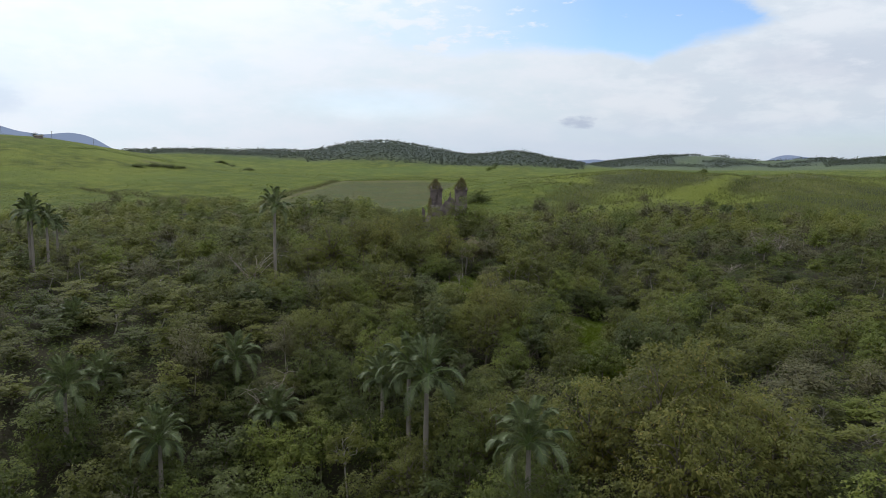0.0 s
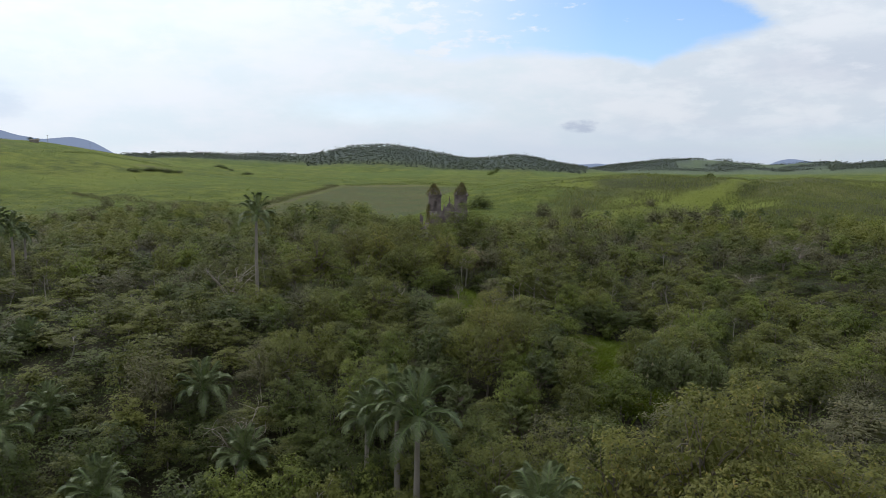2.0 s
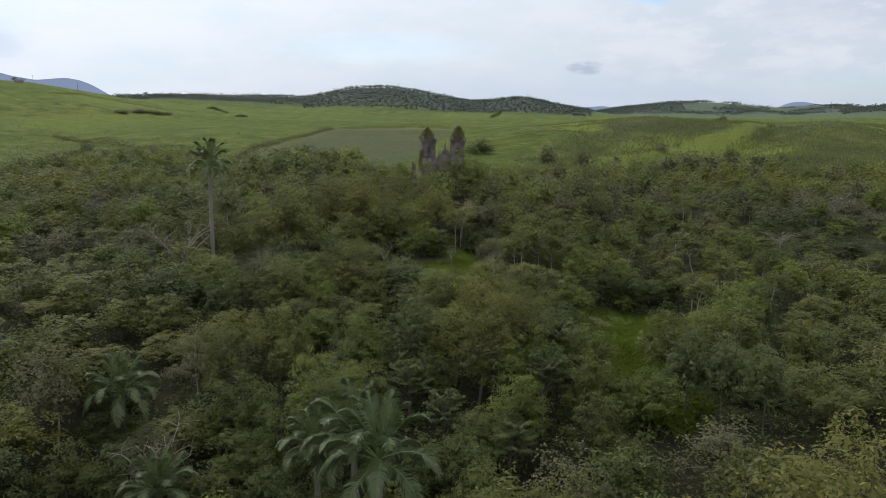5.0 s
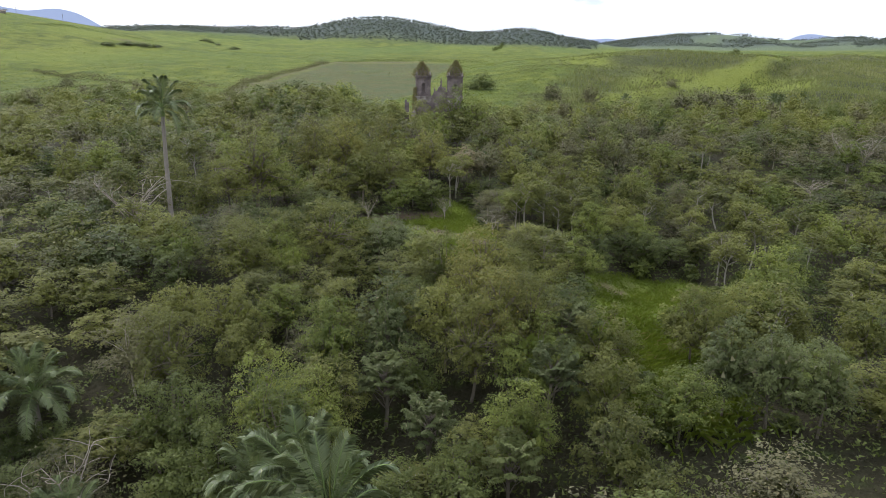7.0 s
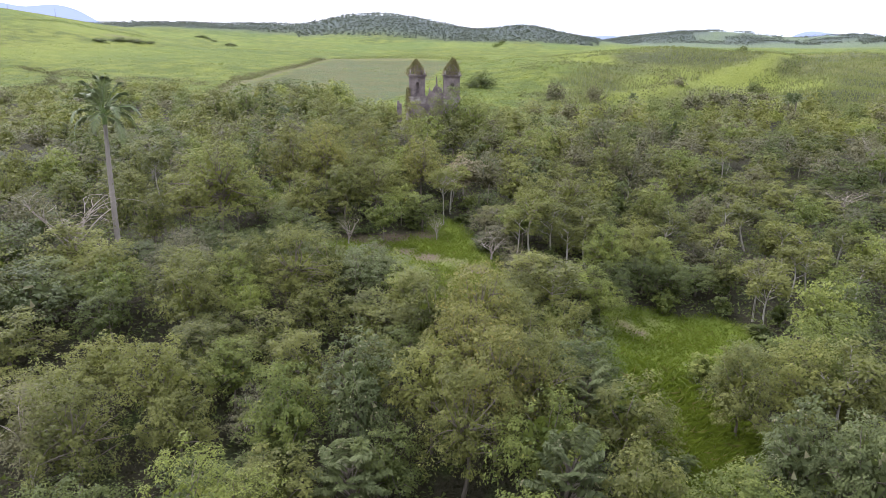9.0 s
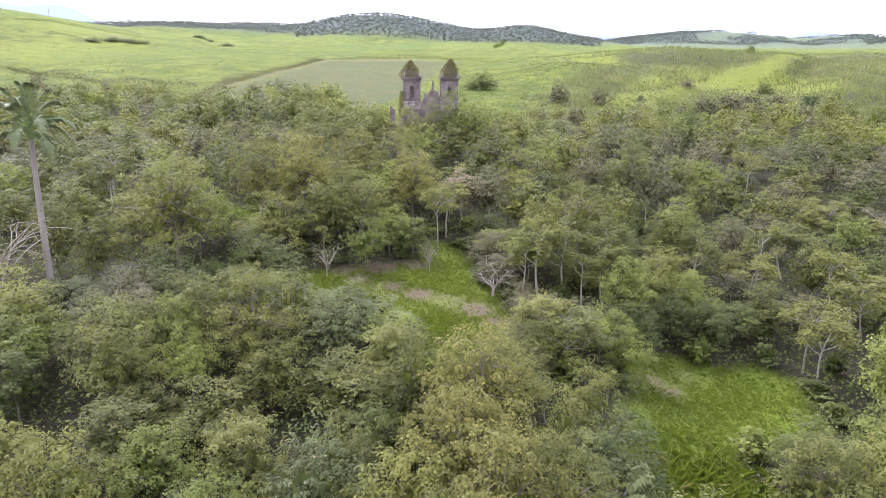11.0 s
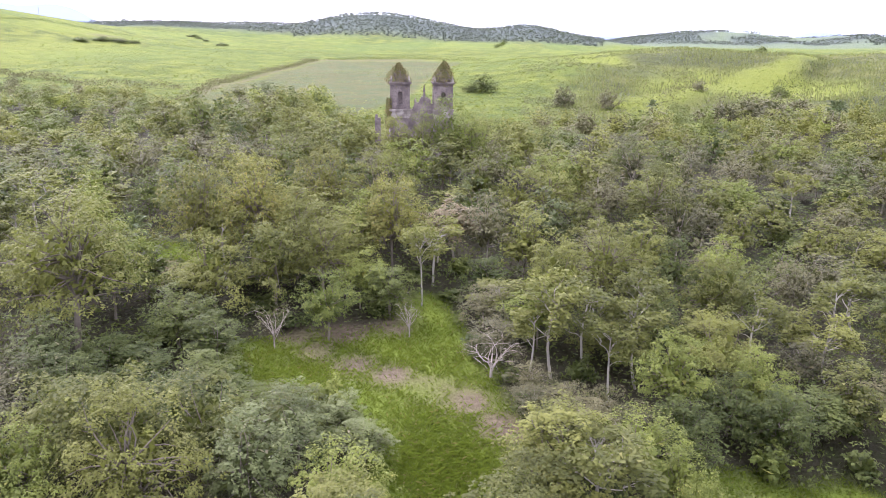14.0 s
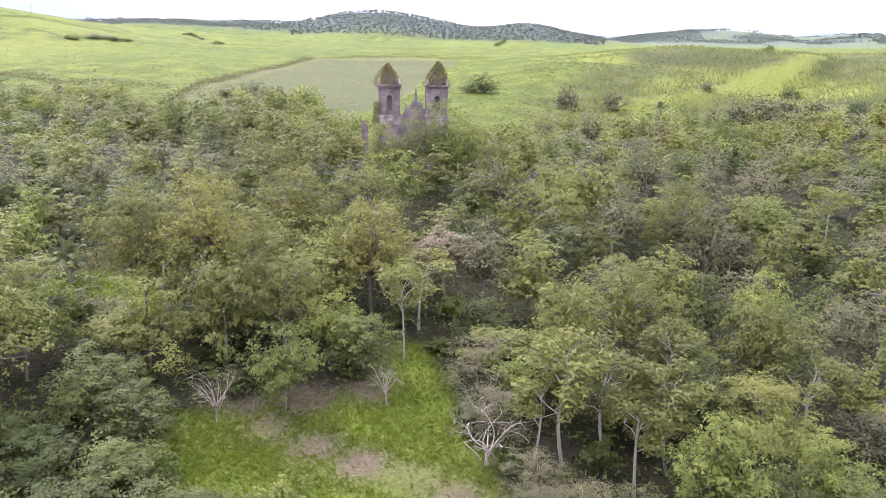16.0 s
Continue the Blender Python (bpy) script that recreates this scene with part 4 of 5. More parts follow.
grove("bright", [(-13.8, 143.6, 15.8, 3.0), (-25.5, 141.8, 15.4, 4.2), (26.8, 151.5, 12.2, 3.8), (52, 141.5, 13.4, 4.2), (88.5, 153.5, 12.2, 5.0), (31.8, 160, 14.8, 3.8), (40, 162, 12.6, 3.4), (29, 148.6, 11.0, 2.8)])
grove("deep", [(31.5, 155.5, 11.2, 3.2), (37, 160, 11.2, 3.4), (40, 157, 11.0, 3.2), (-17, 157, 14.2, 3.8), (-12, 168, 15.8, 3.8), (-8, 165.5, 14.2, 3.4), (-12.5, 161, 13.0, 3.4), (-7, 159.5, 13.0, 3.2), (-8, 153, 14.0, 3.6), (-3, 155, 12.8, 3.2)])
# behind the glade, up to the knoll
grove("olive", [(-21.5, 168, 26.6, 7.4)])
grove("yellow", [(-15, 186, 24.0, 5.0), (-8.8, 187, 25.2, 4.8), (7, 188.5, 22.6, 4.8), (-2, 198, 24.4, 5.4)])
grove("olive", [(-12, 224, 25.0, 5.2), (-4, 186, 21.8, 4.2), (29.5, 210.5, 21.2, 5.2), (31, 180.8, 19.4, 5.0), (44, 205.5, 22.0, 5.2), (55, 214, 18.4, 5.2), (-5, 177, 20.0, 4.6), (0, 179.5, 21.2, 4.4), (-82, 201, 18.8, 5.6)])
grove("olive", [(5, 197, 24.4, 5.4), (23, 189.5, 19.4, 4.4), (38, 191, 17.6, 4.6), (37, 222, 21.0, 5.2), (-24, 177.5, 21.0, 4.6), (25, 176, 18.6, 4.4), (42, 177, 16.6, 4.2)])
grove("bright", [(1.5, 170.6, 16.6, 3.4), (64.5, 224, 14.4, 3.6), (3, 190, 20.6, 3.8), (46, 186, 16.5, 3.6)])
grove("olive", [(18.5, 244, 24.5, 4.6), (6.5, 242.5, 21.8, 4.0), (22, 243, 24.0, 5.0), (0, 241, 22.0, 4.6)])
grove("deep", [(7.2, 176, 15.4, 3.4), (18, 183, 14.5, 3.4), (34, 171, 14.5, 3.4), (-24, 206, 22, 4.4), (17.5, 204, 19.5, 4.4)])
grove("dusk", [(18.5, 191.5, 20.2, 3.6), (18, 168.5, 12.8, 3.6), (17, 175, 13.8, 3.4), (61.5, 190.5, 13.0, 4.2), (86, 240, 17.5, 6.5), (98, 246, 17.5, 6.5), (75, 252, 18, 6.0), (112, 230, 16, 6), (48, 169, 10.4, 3.2)])
grove("dusk", [(20, 161.5, 11.0, 2.4), (22.4, 158.6, 10.4, 2.6), (25.6, 158.8, 10.4, 2.4), (28.6, 157, 10.2, 2.4), (24.4, 155.4, 10.2, 2.4), (19.6, 157.6, 9.8, 2.0)])
grove("dusk", [(112, 352, 21.5, 8.0), (124, 360, 22.5, 8.0), (136, 368, 22.5, 8.0), (148, 372, 21.5, 8.0), (128, 345, 19.5, 7.0), (142, 352, 19.5, 7.0), (70, 330, 18.5, 6.0)])
grove("bright", [(14.4, 240, 28.4, 4.4), (18.6, 238, 26.0, 4.4)])
grove("olive", [(5.0, 238, 24.6, 4.2), (9.8, 238.8, 25.4, 4.0), (-3.5, 239.5, 23.6, 5.0), (-30, 293, 24.0, 6.5), (-58, 300, 22.5, 6.5), (-34, 275, 22.5, 6), (-50, 282, 22, 6), (-22, 282, 23, 5.5), (-14, 262, 22.5, 5.5), (-8, 250, 22, 5), (30, 252, 22, 5.5)])
grove("deep", [(-38, 285, 25, 6.5), (-48, 296, 24.5, 6.5)])
grove("grey", [(20.6, 121, 13.6, 3.6), (17.4, 109.6, 13.8, 3.6), (2.4, 112.5, 11.0, 3.6), (6.5, 107, 9.8, 3.2), (13, 101.5, 9.4, 3)])
grove("brown", [(15, 193.5, 18.8, 3.8), (12.2, 192.8, 18.0, 2.8)])
grove("umbrella", [(23, 166, 18.4, 4.0), (26.6, 167, 17.2, 3.8), (31, 166, 16.0, 3.6), (32.6, 173, 16.4, 3.6), (27.4, 162.8, 15.0, 3.2), (20.5, 166, 15.5, 2.8), (10.6, 179, 19.4, 2.6), (22.5, 145, 14.8, 3.8), (43.5, 121.5, 14.6, 3.8), (57, 160, 12.5, 3.6), (62, 163, 13, 3.8), (66, 158, 12, 3.6), (60, 168, 14, 3.6), (51.5, 170, 12.2, 3.6)])
grove("umbrella", [(44.5, 171, 15, 3.4), (50, 150, 12.5, 3.4), (-11.5, 183, 20, 3.0), (72, 222, 18.5, 3.6), (79, 236, 14.6, 3.6), (54, 176, 15, 3.5), (70, 170, 12.5, 3.6), (69.5, 147, 10.0, 4.0)])
grove("bare", [(17, 164.6, 11.2, 3.2), (-37, 158, 18.5, 6.5), (90, 205, 10, 5), (-21.5, 101, 8.0, 4.4), (112, 229, 18, 6.5), (120, 235, 17, 6), (9.4, 171.6, 11.5, 1.6), (-3.3, 168.5, 10.6, 2.0), (23.5, 152, 11.0, 2.4)])
for x, y, top in [(-48.5, 108.5, 5.4), (-46, 92, 9.4), (-28.9, 111.8, 8.2), (-20, 98, 4.0), (-31.5, 85, 4.6), (-63.5, 131.5, 8.2), (-5, 94.5, 9.4), (9.8, 61.5, 13.6)]:
    grove("deep", [(x + rng.uniform(-2.6, -1.2), y - 2.6, top - 2.2, 2.6), (x + rng.uniform(1.2, 2.6), y - 2.4, top - 2.6, 2.6), (x + rng.uniform(-1, 1), y + 3.2, top - 1.5, 3.2)])
TOPS = np.array(TOPS)


def visible(x, y, margin=12):
    return np.abs(x - 0.03 * y - 2) < 0.645 * (y + 8) + margin


def thin(low, high, gap, tries, test):
    """Random places at least gap apart where test holds."""
    pts = rng.uniform(low, high, (tries, 2))
    pts = pts[test(pts[:, 0], pts[:, 1])]
    cells, out = {}, []
    for x, y in pts.tolist():
        i, j = int(x // gap), int(y // gap)
        if any((x - p) ** 2 + (y - q) ** 2 < gap * gap for a in (-1, 0, 1) for b in (-1, 0, 1) for p, q in cells.get((i + a, j + b), ())):
            continue
        cells.setdefault((i, j), []).append((x, y))
        out.append((x, y))
    return out


def glade_gap(x, y):
    """Metres to the glade's edge."""
    return np.min([np.hypot(x - a, y - b) - r for a, b, r in GLADE], axis=0)


def free(x, y, need):
    ok = (glade_gap(x, y) > need) & ~((np.abs(x - 9.7) < 10) & (y > 244) & (y < 292))
    for a, b, r in TAKEN:
        ok &= (x - a) ** 2 + (y - b) ** 2 > (r * 0.55 + need * 0.55) ** 2
    return ok


TAKEN += [(23, 158, 5), (27, 157, 4), (9, 181, 3.5), (-21, 199, 5), (-15, 178, 4.8), (-17.5, 184.5, 4.4), (-13.5, 172.5, 2.5)]      # kept low before the pale trunks
NEAR_Y = 212
MIX = (("olive", 0.44), ("deep", 0.24), ("bright", 0.11), ("dusk", 0.10), ("silver", 0.02), ("umbrella", 0.09))
MIX_EAST = (("olive", 0.34), ("deep", 0.22), ("bright", 0.11), ("dusk", 0.15), ("silver", 0.02), ("umbrella", 0.16))
MIX_FAR = (("olive", 0.46), ("deep", 0.26), ("bright", 0.09), ("dusk", 0.19))
MIX_FAR_EAST = (("olive", 0.38), ("deep", 0.22), ("bright", 0.10), ("dusk", 0.30))


def pick(shares, value):
    for kind, share in shares:
        value -= share
        if value <= 0:
            break
    return kind


def canopy(x, y):
    """Height of the trees above the ground: tallest on the knoll before the church."""
    rise = 3.0 * math.exp(-((x + 3) / 20) ** 2 / 2 - ((y - 205) / 18) ** 2 / 2) + 3.0 * math.exp(-((x - 6) / 14) ** 2 / 2 - ((y - 240) / 10) ** 2 / 2)
    return 5.4 + 6.0 * rng.random() ** 1.4 + 4.0 * (float(smooth_noise(x, y, 26, 21)) - 0.45) + rise


def among(x, y, own):
    """Height of a treetop among its placed neighbours, a little under theirs; own: its height where none stands near."""
    w = 1 / ((TOPS[:, 0] - x) ** 2 + (TOPS[:, 1] - y) ** 2 + 8) ** 2
    near = float(w.sum()) / (float(w.sum()) + 1 / 18.0 ** 4)
    level = float((w * TOPS[:, 2]).sum() / w.sum()) + 0.2 - 5.0 * rng.random() ** 1.4
    return near * max(level, float(height(x, y)) + 4.0) + (1 - near) * own


def sky_line(x, y):
    """Greatest height of the treetops: lower before the church, whose towers stand clear."""
    return 29.6 - 0.052 * (y - 120) if -14 < x < 30 and y > 120 else 60.0


for x, y in thin((-190, 36), (200, NEAR_Y), 6.0, 14000, lambda x, y: visible(x, y) & (forest_edge(x, y) > 4) & free(x, y, 3.2)):
    if rng.random() < 0.07:
        continue
    kind = pick(MIX_EAST if x > 30 else MIX, rng.random())
    plant(kind, x, y, min(among(x, y, float(height(x, y)) + canopy(x, y)), sky_line(x, y)), rng.uniform(2.8, 5.0))
for x, y in thin((-120, 50), (130, 200), 5.2, 4200, lambda x, y: visible(x, y, 4) & (glade_gap(x, y) > 0.2) & (glade_gap(x, y) < 9)):
    plant("bush", x, y, float(height(x, y)) + rng.uniform(1.4, 3.4), rng.uniform(1.3, 2.2))


# ---- far woods, joined ----
def joined_wood(name, label, rows):
    """Many far trees as one: kind, x, y, height of the top, radius."""
    heap, tones, mats = Heap(), [], []
    for kind, x, y, top, r in rows:
        made, tall, spread = STOCK["farther_" + kind][int(rng.integers(3))]
        z = float(height(x, y))
        a, sz = rng.uniform(0, 6.28), (top - z) / tall
        sx = max(r / spread, sz * 0.82)
        turn = np.array(((math.cos(a), math.sin(a), 0), (-math.sin(a), math.cos(a), 0), (0, 0, 1)))
        for bit in made.children:
            me = bit.data
            v, f = np.zeros(len(me.vertices) * 3), np.zeros(len(me.loops), int)
            me.vertices.foreach_get("co", v)
            me.loops.foreach_get("vertex_index", f)
            n = len(me.polygons[0].vertices)
            if len(f) != n * len(me.polygons):
                continue
            if me.materials[0] not in mats:
                mats.append(me.materials[0])
            v = (v.reshape(-1, 3) @ turn) * np.array((sx, sx, sz)) + np.array((x, y, z))
            heap.add(v, f.reshape(-1, n), mats.index(me.materials[0]))
            tones.append(np.full(len(v), rng.uniform(-0.1, 0.6)))
    me = heap.mesh(name, *mats)
    me.attributes.new("tree_tone", "FLOAT", "POINT").data.foreach_set("value", np.concatenate(tones))
    return tagged(new(name, me), label, "woodland", kind="stuff")


def far_wood(name, label, places, leaves_each, leaf, width, radius, tall, lift, mat, clumps=9, swell=0.42):
    crown, tones = Heap(), []
    places = np.array(places)
    for (x, y, s), z in zip(places.tolist(), height(places[:, 0], places[:, 1]).tolist()):
        own, shade, tone = Heap(), int(rng.integers(len(mat))), rng.uniform(-0.1, 0.6)
        broad_crown(rng, own, radius * s, tall * s, lift * s, clumps, leaves_each // clumps, leaf, width, swell, tufts=1)
        for v, (f, mi, sm) in zip(own.verts, own.faces):
            crown.add(v + np.array((x, y, z)), f, shade)
            tones.append(np.full(len(v), tone))
    me = crown.mesh(name, *mat)
    a = me.attributes.new("tree_tone", "FLOAT", "POINT")
    a.data.foreach_set("value", np.concatenate(tones))
    ob = new(name, me)
    return tagged(ob, label, "woodland", kind="stuff")


FAR_TREES = []
for x, y in thin((-300, NEAR_Y), (320, 430), 7.6, 22000, lambda x, y: visible(x, y, 4) & (forest_edge(x, y) > 0) & free(x, y, 3.0)):
    kind = pick(MIX_FAR_EAST if x > 40 else MIX_FAR, rng.random())
    west = math.exp(-((x + 35) / 18) ** 2 / 2 - ((y - 365) / 40) ** 2 / 2)
    up = min(max(canopy(x, y) * (1.0 if x > 45 else 0.85), 5.0), 12.0 if x > 45 else 10.0) + 2.5 * west
    row = (kind, x, y, min(float(height(x, y)) + up, sky_line(x, y)), rng.uniform(3.9, 5.4))
    if y > 270:
        FAR_TREES.append(row)
    else:
        plant(*row)
joined_wood("far_forest", "mixed olive and brownish woodland before the cane fields", FAR_TREES)
places = [(x, y, canopy(x, y) / 8.0) for x, y in thin((-150, -70), (170, 205), 7.0, 12000, lambda x, y: (~visible(x, y) | (y < 37)) & (forest_edge(x, y) > 0))]
far_wood("side_forest", "more of the same green woodland around", places, 192, 1.1, 0.8, 4.6, 7.0, 1.0, (LEAF_OLIVE, LEAF_DEEP, LEAF_OLIVE, LEAF_BRIGHT), 24, 0.28)
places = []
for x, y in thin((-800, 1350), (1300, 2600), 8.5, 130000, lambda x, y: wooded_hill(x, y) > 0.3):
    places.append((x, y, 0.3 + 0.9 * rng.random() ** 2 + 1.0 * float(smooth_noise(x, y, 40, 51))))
# leaves here carry the haze of distance in their colour
far_wood("hill_woods", "dark woods on distant hills", places, 36, 2.7, 2.0, 4.4, 4.2, 0.0, (LEAF_FAR_HAZED,), 6)


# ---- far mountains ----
# backdrop that glows blue-grey: haze and daylight are put into its emission
m, g = material("hazy_glowing_mountain")
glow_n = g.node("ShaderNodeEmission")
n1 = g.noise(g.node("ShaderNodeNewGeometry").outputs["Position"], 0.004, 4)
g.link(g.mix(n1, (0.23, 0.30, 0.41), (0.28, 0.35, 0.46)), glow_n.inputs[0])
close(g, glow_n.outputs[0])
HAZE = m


def mountain(bumps, dist, start, end):
    """A far range along the horizon: bumps of bearing, height and half width in degrees."""
    heap = Heap()
    az = np.linspace(start, end, 120)
    z = sum(h * np.exp(-((az - c) / w) ** 2 / 2) for c, h, w in bumps) + 20
    z = z + (smooth_noise(az, az * 0, 0.8, 3) - 0.5) * 7
    x, y = dist * np.sin(np.radians(az)), dist * np.cos(np.radians(az))
    rows = [np.stack([x * k, y * k, f], 1) for k, f in ((0.93, z * 0 - 30), (0.97, z * 0.55), (1.0, z), (1.03, z * 0.4), (1.04, z * 0 - 30))]
    i, j = np.meshgrid(np.arange(4), np.arange(119), indexing="ij")
    heap.add(np.concatenate(rows), np.stack([i * 120 + j, i * 120 + j + 1, (i + 1) * 120 + j + 1, (i + 1) * 120 + j], -1).reshape(-1, 4), 0, True)
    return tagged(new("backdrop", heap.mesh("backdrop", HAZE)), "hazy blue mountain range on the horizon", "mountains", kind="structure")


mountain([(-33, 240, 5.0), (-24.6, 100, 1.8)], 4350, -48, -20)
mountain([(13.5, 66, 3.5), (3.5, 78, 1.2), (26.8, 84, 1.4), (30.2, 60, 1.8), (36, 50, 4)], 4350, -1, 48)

# ---- church ruin ----
m, g = material("weathered_plaster_and_stone")
geo = g.node("ShaderNodeNewGeometry")
n1, n2, n3 = g.noise(geo.outputs["Position"], 0.5, 5, 0.6), g.noise(geo.outputs["Position"], 3.5, 5, 0.65), g.noise(geo.outputs["Position"], 14.0, 3)
c = g.mix(g.step(n1, 0.35, 0.65), (0.098, 0.078, 0.074), (0.205, 0.166, 0.152))
c = g.mix(g.math("MULTIPLY", g.step(n2, 0.45, 0.7), 0.7), c, (0.062, 0.053, 0.054))
c = g.mix(g.math("MULTIPLY", g.step(n3, 0.55, 0.75), 0.5), c, (0.26, 0.22, 0.20))
close(g, principled(g, c, 0.95, g.bump(n2, 0.7, 0.12), 0.15))
STONE = m
m, g = material("pale_plaster_band")
geo = g.node("ShaderNodeNewGeometry")
n1, n2 = g.noise(geo.outputs["Position"], 0.8, 5, 0.6), g.noise(geo.outputs["Position"], 5.0, 4)
c = g.mix(g.step(n1, 0.38, 0.62), (0.15, 0.125, 0.11), (0.30, 0.265, 0.235))
close(g, principled(g, g.mix(g.step(n2, 0.5, 0.8), c, (0.12, 0.10, 0.09)), 0.95, g.bump(n2, 0.6, 0.1), 0.15))
PLASTER = m
LEAF_RUST = leaf_material("dry_creeper_leaves", (0.082, 0.064, 0.028), (0.178, 0.140, 0.056), (0.09, 0.13, 0.03), 0.3, 0.2)


def box(heap, x0, x1, y0, y1, z0, z1, mat=0, taper=0.0):
    v = [(x, y, z) for z in (z0, z1) for x, y in ((x0, y0), (x1, y0), (x1, y1), (x0, y1))]
    v = [((x - (x0 + x1) / 2) * (1 - taper * (z == z1)) + (x0 + x1) / 2, (y - (y0 + y1) / 2) * (1 - taper * (z == z1)) + (y0 + y1) / 2, z) for x, y, z in v]
    heap.add(v, [(3, 2, 1, 0), (4, 5, 6, 7), (0, 1, 5, 4), (1, 2, 6, 5), (2, 3, 7, 6), (3, 0, 4, 7)], mat)


def arch_wall(heap, width, tall, thick, hole_w, sill, spring, place):
    """A wall panel in x-z, thick in y, with a round-headed opening right through it; place is its pose."""
    steps = 9
    a = np.linspace(np.pi, 0, steps)
    arch = [(-hole_w / 2, sill)] + [(math.cos(t) * hole_w / 2, spring + math.sin(t) * hole_w / 2) for t in a] + [(hole_w / 2, sill)]
    outer = [(-width / 2, 0)] + [(-width / 2 + width * k / (steps - 1), tall) for k in range(steps)] + [(width / 2, 0)]
    n = len(arch)
    verts, faces = [], []
    for y in (-thick / 2, thick / 2):
        verts += [(x, y, z) for x, z in arch] + [(x, y, z) for x, z in outer]
    for k in range(n - 1):
        faces.append((k, k + 1, n + k + 1, n + k))
        faces.append((2 * n + k + 1, 2 * n + k, 3 * n + k, 3 * n + k + 1))
        faces.append((k + 1, k, 2 * n + k, 2 * n + k + 1))
        faces.append((n + k, n + k + 1, 3 * n + k + 1, 3 * n + k))
    faces += [(0, n - 1, 2 * n - 1, n)[::-1], (2 * n, 3 * n - 1, 4 * n - 1, 3 * n), (n - 1, 0, 2 * n, 3 * n - 1)]
    w = np.array([place @ Vector(v) for v in verts])
    heap.add(w, faces)


church = tagged(new("church_ruin"), "roofless ruined church with two overgrown bell towers", "church")
church.matrix_basis = pose(9.7, 256.0, 0, 0, 0, 4)
floor_z = float(height(9.7, 256.0)) - 1.0


def tower(cx, lean):
    h = Heap()
    box(h, cx - 2.0, cx + 2.0, -2.0, 2.0, floor_z, 22.6)
    body = part("tower", h.mesh("tower", STONE), church)
    h = Heap()
    box(h, cx - 2.08, cx + 2.08, -2.08, 2.08, 22.6, 24.0)
    box(h, cx - 2.22, cx + 2.22, -2.22, 2.22, 24.0, 24.3)
    part("plaster_band", h.mesh("plaster_band", PLASTER), body, "pale flaking plaster band")
    h = Heap()
    for turn in range(4):
        arch_wall(h, 3.7 if turn % 2 == 0 else 2.9, 4.9, 0.4, 0.95, 1.0, 3.1, pose(cx, 0, 24.3) @ pose(0, 0, 0, 0, 0, turn * 90) @ pose(0, -1.65, 0))
    box(h, cx - 1.0, cx + 1.0, -1.0, 1.0, 24.3, 29.2)
    part("belfry", h.mesh("belfry", STONE), body, "belfry stage with arched openings")
    for sx in (-1, 1):
        for sy in (-1, 1):
            h = Heap()
            box(h, cx + sx * 1.72 - 0.24, cx + sx * 1.72 + 0.24, sy * 1.72 - 0.24, sy * 1.72 + 0.24, 24.3, 29.2)
            box(h, cx + sx * 1.72 - 0.30, cx + sx * 1.72 + 0.30, sy * 1.72 - 0.30, sy * 1.72 + 0.30, 28.5, 28.75)
            part("pilaster", h.mesh("pilaster", STONE), body)
            h = Heap()
            add_tube(h, [(cx + sx * 1.8, sy * 1.8, 29.75), (cx + sx * 1.8, sy * 1.8, 30.2), (cx + sx * 1.8, sy * 1.8, 30.5), (cx + sx * 1.8, sy * 1.8, 31.0)], (0.22, 0.28, 0.15, 0.04), 6)
            part("finial", h.mesh("finial", PLASTER), body, "small worn urn finial")
    h = Heap()
    box(h, cx - 2.05, cx + 2.05, -2.05, 2.05, 29.2, 29.45)
    box(h, cx - 2.3, cx + 2.3, -2.3, 2.3, 29.45, 29.75)
    part("cornice", h.mesh("cornice", STONE), body)
    h = Heap()
    add_tube(h, [(cx, 0, z) for z in (29.75, 30.4, 31.1, 31.8, 32.3, 32.6)], (1.75, 1.8, 1.45, 0.9, 0.45, 0.06), 8)
    part("dome", h.mesh("dome", STONE), body, "bulbous stone cap")
    h = Heap()
    n = 2600
    t = rng.random(n) ** 0.9
    a = rng.uniform(0, 6.28, n)
    lump = layered(a * 1.1 + 20 + cx, t * 2.2, 0.7, 41) - 0.5
    r = np.interp(t, (0, 0.25, 0.55, 0.8, 1), (2.2, 2.35, 1.75, 1.0, 0.3)) * rng.uniform(0.72, 1.1, n) * (1 + 1.0 * lump) + 0.7 * np.exp(-((a - 3.3) / 0.7) ** 2 - ((t - 0.35) / 0.2) ** 2) * (lean < 0)
    p = np.stack([cx + np.cos(a) * r + lean * t, np.sin(a) * r, 29.0 + t * (4.1 if lean < 0 else 4.6) + rng.normal(size=n) * 0.25], 1)
    add_leaves(h, rng, p, np.stack([np.cos(a), np.sin(a), np.full(n, 0.6)], 1) + rng.normal(size=(n, 3)) * 0.5, 0.40, 0.15)
    part("creeper", h.mesh("creeper", LEAF_RUST), body, "dry brown plants growing over the cap")


tower(-4.4, -0.3)
tower(4.4, 0.2)
h = Heap()
steps = 25
xs = np.linspace(-2.35, 2.35, steps)
top = 24.3 + 2.6 * np.clip(1 - np.abs(xs - 0.5) / 2.6, 0, 1) ** 0.8 + 0.35 * np.cos(xs * 5) + 0.2 * smooth_noise(xs, xs * 0, 0.3)
front = np.concatenate([np.stack([xs, np.full(steps, y), f], 1) for y in (-1.6, -0.8) for f in (np.full(steps, floor_z), top)])
k = np.arange(steps - 1)
quad = lambda a, b: np.stack([a + k, a + k + 1, b + k + 1, b + k], -1)
h.add(front, np.concatenate([quad(0, steps), quad(3 * steps, 2 * steps), quad(steps, 3 * steps)]))
facade = part("facade", h.mesh("facade", STONE), church, "front wall with stepped scroll gable")
h = Heap()
